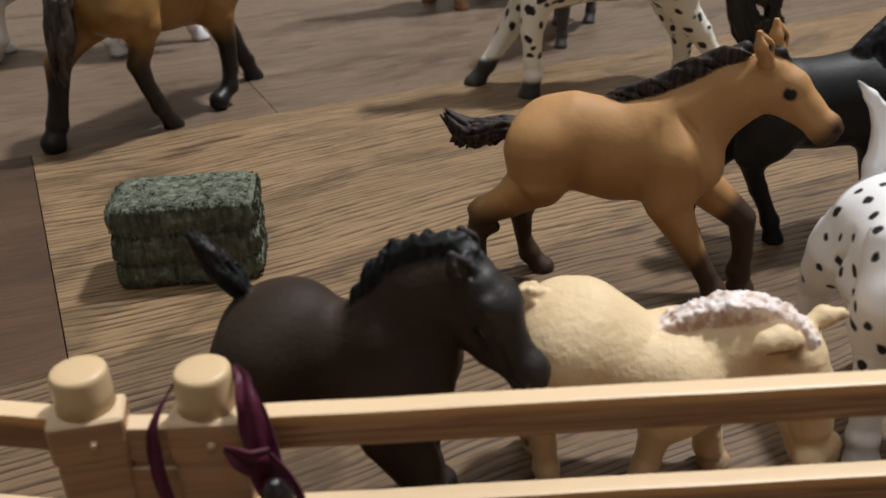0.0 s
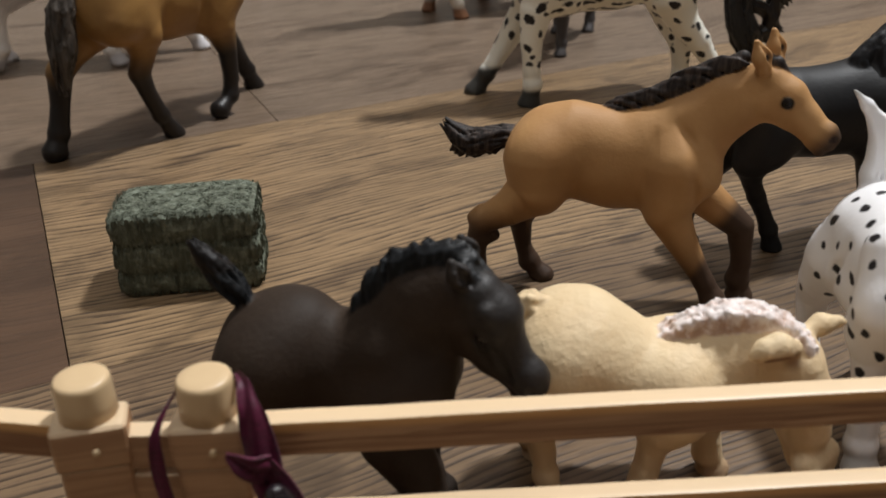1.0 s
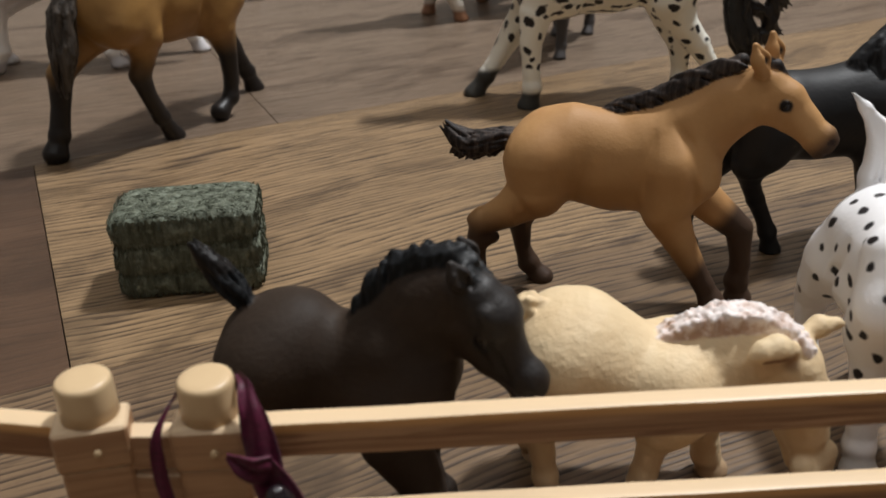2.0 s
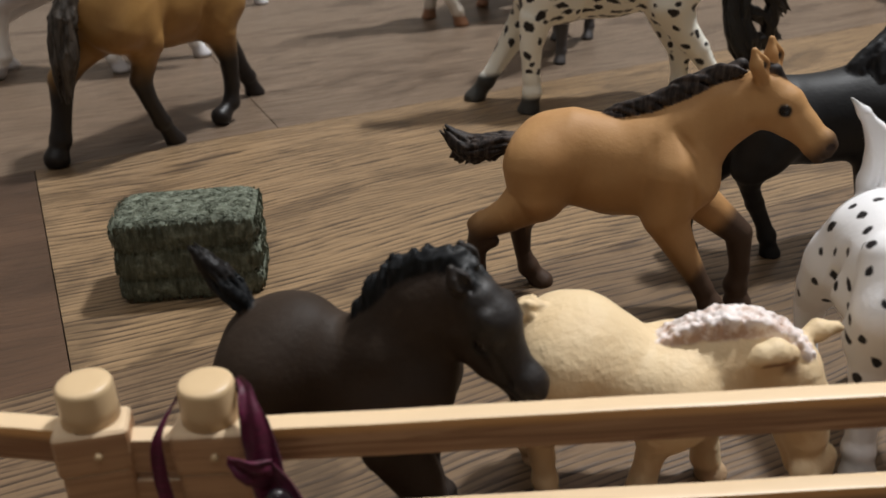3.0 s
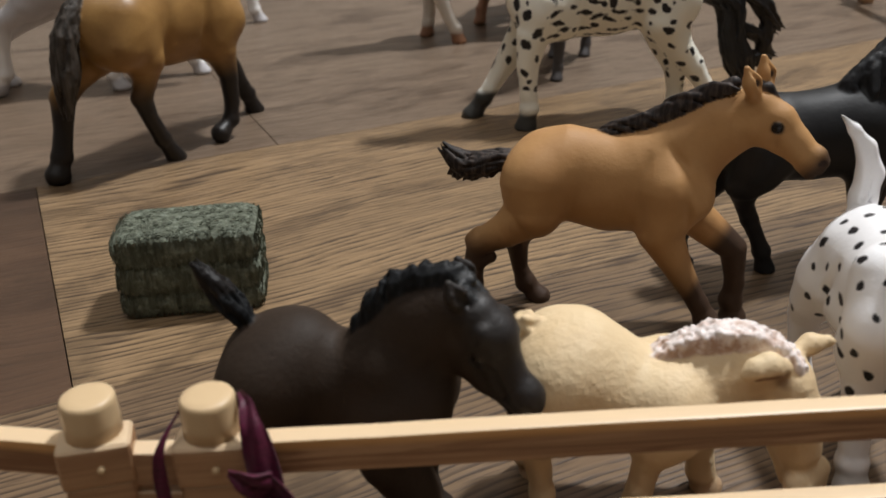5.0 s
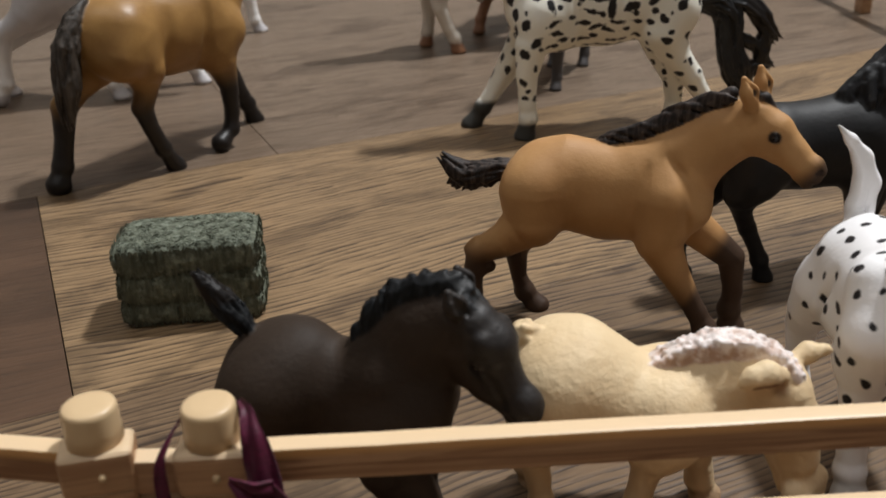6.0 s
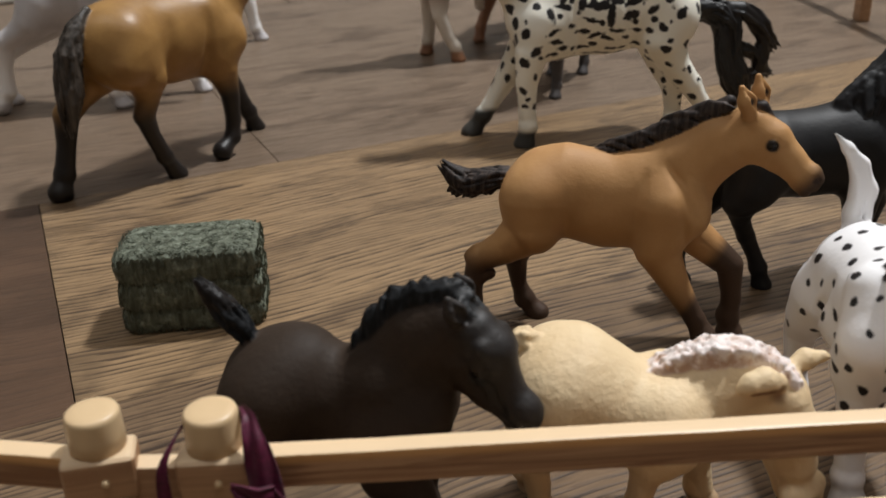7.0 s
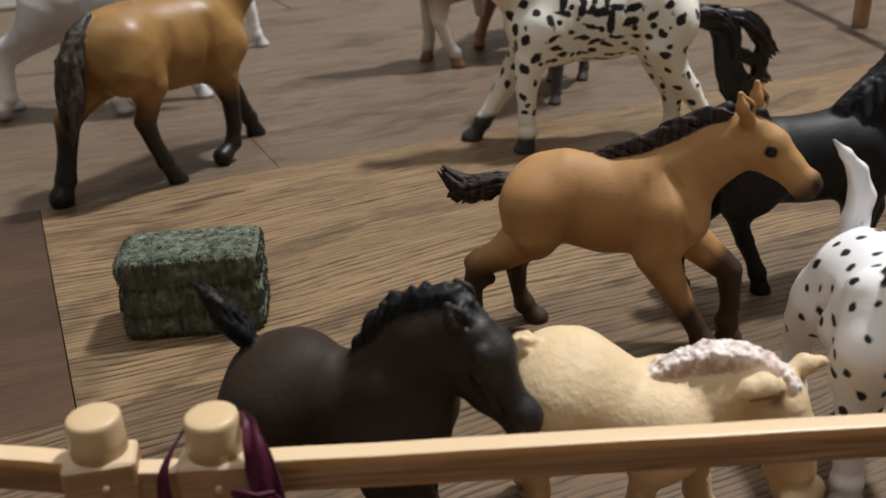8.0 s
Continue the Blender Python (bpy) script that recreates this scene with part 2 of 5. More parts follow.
    def skin(self, name, mat, paint):
        """paint(x, y, z) gives the attributes dark and tip (how far the hair is dusted with its tip colour)."""
        floor = (-self.axes[2])[None, None, :]
        body, hair, eye = (np.maximum(self.f[k], floor) for k in ("body", "hair", "eye"))
        F = np.minimum(np.minimum(body, hair), eye)
        F[0], F[-1], F[:, 0], F[:, -1], F[:, :, 0], F[:, :, -1] = (9.0,) * 6
        neg = F < 0
        n = np.array(F.shape) - 1
        count = np.zeros(n, np.int8)
        corner = [(i, j, k) for i in (0, 1) for j in (0, 1) for k in (0, 1)]
        for i, j, k in corner:
            count += neg[i:n[0] + i, j:n[1] + j, k:n[2] + k]
        cells = np.argwhere((count > 0) & (count < 8))
        index = np.full(n, -1, np.int64)
        index[tuple(cells.T)] = np.arange(len(cells))
        val = np.stack([F[cells[:, 0] + i, cells[:, 1] + j, cells[:, 2] + k] for i, j, k in corner], 1)
        off = np.array(corner, float)
        total, hits = np.zeros((len(cells), 3)), np.zeros(len(cells))
        for a in range(8):
            for b in range(a + 1, 8):
                if abs(off[a] - off[b]).sum() != 1:
                    continue
                va, vb = val[:, a], val[:, b]
                cross = (va < 0) != (vb < 0)
                w = np.where(cross, va / np.where(va == vb, 1, va - vb), 0)
                total += np.where(cross[:, None], off[a] + w[:, None] * (off[b] - off[a]), 0)
                hits += cross
        co = (self.lo + self.step * (cells + total / hits[:, None]))
        faces = []
        for axis in range(3):
            u, v = (axis + 1) % 3, (axis + 2) % 3
            sl0, sl1 = [slice(None)] * 3, [slice(None)] * 3
            sl0[axis], sl1[axis] = slice(0, -1), slice(1, None)
            a, b = neg[tuple(sl0)], neg[tuple(sl1)]
            e = np.argwhere(a != b)
            flip = a[tuple(e.T)]
            ok = (e[:, u] > 0) & (e[:, v] > 0) & (e[:, u] < n[u]) & (e[:, v] < n[v])
            e, flip = e[ok], flip[ok]
            ids = []
            for du, dv in ((-1, -1), (0, -1), (0, 0), (-1, 0)):
                c = e.copy()
                c[:, u] += du
                c[:, v] += dv
                ids.append(index[tuple(c.T)])
            q = np.stack(ids, 1)
            q[~flip] = q[~flip][:, ::-1]
            faces.append(q)
        faces = np.concatenate(faces)
        me = bpy.data.meshes.new(name)
        me.vertices.add(len(co))
        me.vertices.foreach_set("co", (co / 1000).astype(np.float32).ravel())
        me.loops.add(faces.size)
        me.loops.foreach_set("vertex_index", faces.astype(np.int32).ravel())
        me.polygons.add(len(faces))
        me.polygons.foreach_set("loop_start", np.arange(0, faces.size, 4, dtype=np.int32))
        me.update(calc_edges=True)
        me.validate()
        me.polygons.foreach_set("use_smooth", [True] * len(me.polygons))

        def sample(field):
            return np.mean([field[cells[:, 0] + i, cells[:, 1] + j, cells[:, 2] + k] for i, j, k in corner], 0)
        b, h, e = sample(body), sample(hair), sample(eye)
        dark, tip = paint(*co.T)
        for x0, y0, z0, r in self.marks:
            near = np.sqrt((co[:, 0] - x0) ** 2 + (co[:, 1] - y0) ** 2 + (co[:, 2] - z0) ** 2)
            dark = np.maximum(dark, 1 - ease(near, 0.6 * r, 1.3 * r))
        spot = np.full(len(co), -4.0)
        if self.spots:
            seed, kind = self.spots
            rng = random.Random(seed)
            placed = []
            for q in co[np.array([rng.randrange(len(co)) for _ in range(7000)])]:
                made = kind(q[0], q[1], q[2], rng)
                if made and all((q[0] - p[0]) ** 2 + (q[1] - p[1]) ** 2 + (q[2] - p[2]) ** 2 > made[0] ** 2 for p in placed):
                    placed.append(q)
                    gap, r, long, axis, *hook = made
                    near = np.nonzero(np.abs(co - q).max(1) < r * long + 4)[0]
                    d = co[near] - q
                    a = np.array(Vector(axis).normalized())
                    d = np.sqrt(np.maximum((d ** 2).sum(1) - (1 - 1 / long ** 2) * (d @ a) ** 2, 0))
                    spot[near] = np.maximum(spot[near], r - d)
                    for off, r2 in hook:
                        end = q + np.array(off)
                        near = np.nonzero(np.abs(co - end).max(1) < r2 + 4)[0]
                        spot[near] = np.maximum(spot[near], r2 - np.sqrt(((co[near] - end) ** 2).sum(1)))
        for key, v in (("hair", np.clip(0.5 + (b - h) / self.step, 0, 1)), ("eye", np.clip(0.5 + (b - e) / self.step, 0, 1)), ("dark", dark), ("tip", tip)):
            at = me.attributes.new(key, "FLOAT", "POINT")
            at.data.foreach_set("value", np.broadcast_to(np.clip(v, 0, 1), b.shape).astype(np.float32))
        at = me.attributes.new("spot", "FLOAT", "POINT")
        at.data.foreach_set("value", spot.astype(np.float32))
        me.materials.append(mat)
        return new(name, me)


def ease(v, a, b):
    h = np.clip((v - a) / (b - a), 0, 1)
    return h * h * (3 - 2 * h)


def head(S, poll, nose, front, ear=0.30, ear_back=0.25, ear_out=0.25, wide=1.0, eye_size=0.05, thick=1.0, ear_wide=0.066, lips=True):
    """A horse's head from poll to muzzle; front points out of its forehead."""
    poll, nose, front = Vector(poll), Vector(nose), Vector(front)
    L = (nose - poll).length
    u = (nose - poll) / L
    v = (front - u * front.dot(u)).normalized()
    w = u.cross(v)

    def at(a, b, c, r):
        p = poll + L * (a * u + b * v * thick + c * w * wide)
        return (*p, r * L)
    S.tube(at(0.03, -0.04, 0, 0.19), at(0.3, -0.03, 0, 0.185), at(0.6, -0.035, 0, 0.125), at(0.86, -0.05, 0, 0.10), at(0.93, -0.055, 0, 0.088), k=2)
    S.tube(at(0.2, -0.17, 0, 0.15), at(0.5, -0.17, 0, 0.095), at(0.84, -0.165, 0, 0.062), k=1.5)
    for c in (-1, 1):
        S.tube(at(0.2, -0.15, 0.06 * c, 0.155), at(0.4, -0.14, 0.05 * c, 0.11), k=1.2)
        S.tube(at(0.28, 0.085, 0.11 * c, 0.05), at(0.42, 0.075, 0.10 * c, 0.035), k=1.0)
        S.tube(at(0.92, -0.035, 0.06 * c, 0.066), k=0.8)
        S.tube(at(0.48, -0.03, 0.09 * c, 0.028), at(0.74, -0.05, 0.078 * c, 0.02), k=1.0)
        S.carve(at(0.985, -0.02, 0.09 * c, 0.026), at(0.945, 0.01, 0.118 * c, 0.024), k=0.4)
        S.marks += [at(0.975, -0.015, 0.10 * c, 0.042), at(0.38, 0.02, 0.150 * c, 0.050)]
        if lips:
            S.marks += [at(0.955, -0.13, 0.09 * c, 0.03), at(0.90, -0.13, 0.11 * c, 0.026)]
        S.tube(at(0.345, 0.035, 0.135 * c, eye_size * 0.8), at(0.375, 0.028, 0.140 * c, eye_size), at(0.425, 0.010, 0.130 * c, eye_size * 0.6), k=0.2, layer="eye")
        S.carve(at(1.02, -0.135, 0.03 * c, 0.022), at(0.92, -0.13, 0.115 * c, 0.022), at(0.78, -0.12, 0.12 * c, 0.014), k=0.3)
        if ear == 0:
            continue
        b = at(0.02, 0.10, 0.10 * c, 0.05)
        tip = at(0.02 - ear * ear_back, 0.12 + ear, (0.10 + ear * ear_out) * c, 0.022)
        mid = [(0.5 * p + 0.5 * q) for p, q in zip(b, tip)]
        mid[3] = ear_wide * L
        S.tube(b, mid, tip, k=0.8)
        out = (u * 0.7 + w * 0.7 * c).normalized()
        S.carve((*(Vector(b[:3]) + out * 0.07 * L), 0.012 * L), (*(Vector(mid[:3]) + out * ear_wide * L * 0.95), 0.032 * L), (*(Vector(tip[:3]) + out * 0.03 * L), 0.006 * L), k=0.4)
    S.tube(at(0.90, -0.18, 0, 0.056), at(0.82, -0.18, 0, 0.05), k=0.7)
    S.tube(at(0.95, -0.07, 0.03, 0.062), at(0.95, -0.07, -0.03, 0.062), k=0.8)
    return at


def leg(S, hip, *joints, hoof, up=1.0, k=2.5):
    """A limb from its root to the fetlock, with the bulges of its joints and a hoof from there to hoof (x, y, z)."""
    S.limb(hip, *[(x, y, z, r * 1.06) for x, y, z, r in joints], k=k)
    knee, f = joints[len(joints) // 2], joints[-1]
    for p, swell in ((knee, 1.08), (f, 1.14)):
        S.tube((p[0], p[1], p[2], p[3] * swell), k=1.0)
    if hoof[2] < 2.6:
        hoof = (hoof[0], hoof[1], 0.4)
    d = Vector(hoof) - Vector(f[:3])
    r = f[3]
    a = Vector(f[:3]) + d * 0.45
    S.tube((*f[:3], r * 0.95), (*a, r * 0.98), k=0.8)
    S.tube((*a, r * 1.02), (*hoof, r * 1.36), k=0.35)


def strand_tail(S, pts, strands, spread, radius, seed, wide=0.5, layer="hair"):
    """A tail: a full core along (x, y, z, r) points, and wavy strands that run along its surface and fray out at the end."""
    rng = random.Random(seed)
    S.tube(*[(x, y, z, r * (0.85 if j < len(pts) - 1 else 0.35)) for j, (x, y, z, r) in enumerate(pts)], k=0.6, layer=layer)
    n = len(pts) - 1

    def along(s):
        s = min(max(s * n, 0), n - 1e-4)
        j = int(s)
        a, b = pts[j], pts[j + 1]
        f = s - j
        return Vector([a[i] + (b[i] - a[i]) * f for i in range(3)]), a[3] + (b[3] - a[3]) * f, (Vector(b[:3]) - Vector(a[:3])).normalized()
    for i in range(strands * 2):
        s0 = rng.uniform(0, 0.7)
        s1 = min(s0 + rng.uniform(0.3, 0.5), 1.0)
        ang, twist = rng.uniform(0, 6.283), rng.uniform(-0.9, 0.9)
        ch = []
        for q in range(5):
            f = q / 4
            p, r, t = along(s0 + (s1 - s0) * f)
            e1 = t.cross(Vector((0.3, 1, 0.2))).normalized()
            e2 = t.cross(e1)
            a = ang + twist * f
            out = r * spread * (0.75 + 0.35 * math.sin(f * 3.1)) + (1.0 * radius * (f > 0.9))
            p = p + (e1 * math.cos(a) + e2 * math.sin(a)) * out + t * (f * f * radius * 1.4)
            ch.append((*p, radius * (0.5, 0.8, 0.85, 0.65, 0.3)[q]))
        S.tube(*ch, k=0.18, layer=layer)


def mane_locks(S, crest, count, length, radius, side, seed, droop=0.75, rise=0.8, sweep=0.15):
    """Locks along a crest of (x, y, z) points that fall to one side (side 1: left)."""
    rng = random.Random(seed)
    pts = [Vector(p) for p in crest]
    for i in range(count):
        s = (i + rng.uniform(-0.3, 0.3)) / (count - 1) * (len(pts) - 1)
        s = min(max(s, 0), len(pts) - 1.001)
        j = int(s)
        p = pts[j].lerp(pts[j + 1], s - j)
        t = (pts[j + 1] - pts[j]).normalized()
        L = length * rng.uniform(0.75, 1.2)
        sway = rng.uniform(-0.35, 0.15)
        a = p + Vector((0, -side * radius * 0.5, 0))
        b = p + Vector((0, side * L * 0.28, rise * radius)) - t * L * 0.12
        c = p + Vector((0, side * L * 0.5, -L * 0.35 * droop)) + t * L * (sway - sweep)
        d = p + Vector((0, side * L * 0.55, -L * droop)) + t * L * (sway - sweep - 0.25)
        S.tube((*a, radius * 0.8), (*b, radius), (*c, radius * 0.85), (*d, radius * 0.35), k=0.15, layer="hair")


def wavy_mane(S, crest, count, radius, seed):
    """A thick rope of hair along (x, y, z, r) points, with wavy locks that fall over both of its sides."""
    rng = random.Random(seed)
    S.tube(*crest, k=0.6, layer="hair")
    n = len(crest) - 1
    for i in range(count * 2):
        s = min((i / (count * 2 - 1)) * n, n - 0.001)
        j = int(s)
        a, b = Vector(crest[j][:3]), Vector(crest[j + 1][:3])
        p, t = a.lerp(b, s - j), (b - a).normalized()
        r = crest[j][3] + (crest[j + 1][3] - crest[j][3]) * (s - j)
        up = Vector((-t.z, 0, t.x))
        side = -1 if i % 2 else 1
        swell, lean = 1.04 + 0.20 * math.sin(i * 0.42) + rng.uniform(-0.06, 0.06), rng.uniform(0.8, 2.6)
        ch = []
        for q, (out, high, rad) in enumerate(((-0.15, 0.75, 0.7), (0.25, 1.15, 1.0), (0.75, 0.75, 1.0), (1.05, 0.0, 0.8), (1.1, -0.75, 0.35))):
            back = -lean * r * (q / 4) ** 1.3 + rng.uniform(-0.4, 0.4)
            ch.append((*(p + up * r * high * swell + Vector((0, side * r * out, 0)) + t * back), radius * rad))
        S.tube(*ch, k=0.14, layer="hair")


def rope_mane(S, crest, count, height, radius, seed):
    """A standing mane: locks that climb from the neck and lean back over one another, with grooves between."""
    rng = random.Random(seed)
    pts = [Vector(p) for p in crest]
    S.tube(*[(p.x - 0.8, p.y + 0.6, p.z + 0.5, height * 0.32) for p in pts], k=0.3, layer="hair")
    for i in range(count):
        s = min((i + rng.uniform(-0.15, 0.15) + 0.2) / count * (len(pts) - 1), len(pts) - 1.001)
        j = int(max(s, 0))
        p = pts[j].lerp(pts[j + 1], max(s, 0) - j)
        t = (pts[j + 1] - pts[j]).normalized()
        up = Vector((-t.z, 0, t.x))
        h = height * rng.uniform(0.85, 1.15) * (0.55 + 0.45 * min(1, 3 * (i + 1) / count))
        for o in (-0.5, 0.5):
            ch = []
            for b, u, y, r in ((0.25, -0.12, -1.5, 0.6), (-0.15, 0.35, -1.5, 0.95), (-0.75, 0.72, -0.7, 0.95), (-1.35, 0.78, 0.4, 0.7), (-1.75, 0.60, 1.0, 0.25)):
                ch.append((*(p + t * h * (b + o * 0.17) + up * h * u + Vector((0, y, 0))), radius * 0.62 * r))
            S.tube(*ch, k=0.1, layer="hair")


def place(ob, x, y, heading, label, category="toy horse", group="", scale=1.0):
    ob.matrix_world = pose(x / 1000, y / 1000, 0, 0, 0, heading) @ Matrix.Scale(scale, 4)
    return tagged(ob, label, category, group)


# ---- setting ----
def build_room():
    bm = bmesh.new()
    add_box(bm, (-2.2, -2.4, -0.06), (2.6, 0.845, -0.0065))
    floor = tagged(mesh_object("floor", bm, GAP), "brown oiled oak plank floor", "floor", kind="structure")
    for name, lo, hi in (("wall_north", (-2.2, 0.852, -0.06), (2.6, 1.0, 2.4)), ("wall_south", (-2.2, -2.5, -0.06), (2.6, -2.4, 2.4)),
                         ("wall_west", (-2.3, -2.5, -0.06), (-2.2, 1.0, 2.4)), ("wall_east", (2.6, -2.5, -0.06), (2.7, 1.0, 2.4))):
        bm = bmesh.new()
        add_box(bm, lo, hi)
        tagged(mesh_object(name, bm, WALL), "plain taupe painted room wall", "wall", kind="structure")
    bm = bmesh.new()
    add_box(bm, (-2.3, -2.5, 2.4), (2.7, 1.0, 2.5))
    tagged(mesh_object("ceiling", bm, PAINT), "plain white painted ceiling", "ceiling", kind="structure")
    bm = bmesh.new()
    add_box(bm, (-2.2, 0.838, 0.0), (2.6, 0.8515, 0.09), 0.003)
    tagged(mesh_object("baseboard", bm, PAINT), "white painted wooden baseboard", "baseboard", kind="structure")
    return floor


FLOOR = build_room()


def planks(floor):
    seams = [0.2130 + 0.1488 * i for i in range(-16, 2)] + [0.5240, 0.7110, 0.838]
    rng = random.Random(5)
    # ends that the view shows, by row
    ends = {15: [-1.3, -0.45, 0.62, 1.7], 16: [-0.95, 0.0062, 1.05], 17: [-1.1, 0.0965, 0.98], 18: [-0.7, 0.44, 1.5], 19: [-0.4, 0.2025, 1.2]}
    tone = {(15, 2): (0.35, 0.75, 1.0), (16, 1): (0.92, 0.3, 0.22), (16, 2): (0.0, 0.95, 0.85), (17, 1): (0.15, 0.25, 0.45), (17, 2): (0.0, 0.22, 0.6), (18, 1): (0.0, 0.2, 0.4), (19, 1): (0.0, 0.25, 0.3), (19, 2): (0.05, 0.25, 0.3)}
    for i, (a, b) in enumerate(zip(seams, seams[1:])):
        cut = [-2.2] + ends.get(i, sorted(rng.uniform(-1.9, 2.3) for _ in range(3))) + [2.6]
        for j, (p, q) in enumerate(zip(cut, cut[1:])):
            if q - p < 0.05:
                continue
            bm = bmesh.new()
            gap = 0.00016 if i < 18 else 0.0006
            add_box(bm, (p + gap, a + gap * 0.6, -0.006), (q - gap, b - gap * 0.6, 0.0), 0.00012 if i < 18 else 0.0004, 2)
            ob = part("plank", bm, OAK, floor)
            ob.color = (*tone.get((i, j), (rng.uniform(0, 0.35), rng.uniform(0.25, 0.7), rng.uniform(0.3, 0.8))), 1)


# ---- figurines ----
TAN_FOAL = coat("tan_foal_paint", (0.46, 0.255, 0.104), (0.40, 0.208, 0.08), (0.032, 0.018, 0.013), (0.012, 0.0085, 0.0075), (0.062, 0.044, 0.037), 0.55, 0.12, spec=0.3, hair_rough=0.62)
DARK_FOAL = coat("black_brown_foal_paint", (0.038, 0.0255, 0.0178), (0.028, 0.0188, 0.0133), (0.0105, 0.0108, 0.0122), (0.005, 0.0055, 0.006), (0.017, 0.0185, 0.021), 0.58, 0.2, spec=0.16, hair_rough=0.62, points_rough=0.46)
CREAM_FOAL = coat("cream_foal_paint", (0.72, 0.565, 0.355), (0.65, 0.48, 0.28), (0.26, 0.15, 0.085), (0.48, 0.32, 0.24), (0.80, 0.72, 0.69), 0.6, 0.55, grain=480, hair_grain=(230, 230, 230))
BUCKSKIN = coat("golden_horse_paint", (0.34, 0.188, 0.060), (0.25, 0.130, 0.040), (0.012, 0.009, 0.008), (0.026, 0.020, 0.015), (0.085, 0.070, 0.058), 0.38, 0.08, hair_grain=(300, 300, 26))
LEOPARD = coat("leopard_horse_paint", (0.90, 0.88, 0.79), (0.86, 0.84, 0.74), (0.010, 0.009, 0.008), (0.008, 0.008, 0.009), (0.014, 0.014, 0.015), 0.42, 0.08, (2.4, (0.012, 0.011, 0.012)))
DOTTED = coat("dotted_foal_paint", (0.90, 0.89, 0.90), (0.85, 0.84, 0.85), (0.40, 0.38, 0.36), (0.012, 0.011, 0.012), (0.05, 0.05, 0.05), 0.5, 0.15, (1.6, (0.012, 0.011, 0.013)))
BLACK = coat("black_horse_paint", (0.012, 0.012, 0.013), (0.008, 0.008, 0.009), (0.008, 0.008, 0.008), (0.005, 0.005, 0.006), (0.012, 0.012, 0.014), 0.52, 0.12, spec=0.28, hair_rough=0.55)
GREY = coat("grey_horse_paint", (0.60, 0.58, 0.59), (0.50, 0.48, 0.49), (0.84, 0.82, 0.80), (0.5, 0.48, 0.46), (0.7, 0.68, 0.66), 0.4, 0.05)
CHESTNUT = coat("chestnut_horse_paint", (0.31, 0.155, 0.085), (0.23, 0.11, 0.06), (0.72, 0.66, 0.58), (0.2, 0.09, 0.04), (0.36, 0.18, 0.09), 0.45, 0.08)
SLATE = coat("slate_horse_paint", (0.07, 0.062, 0.06), (0.045, 0.04, 0.04), (0.035, 0.032, 0.032), (0.02, 0.02, 0.02), (0.05, 0.05, 0.05), 0.5, 0.08)


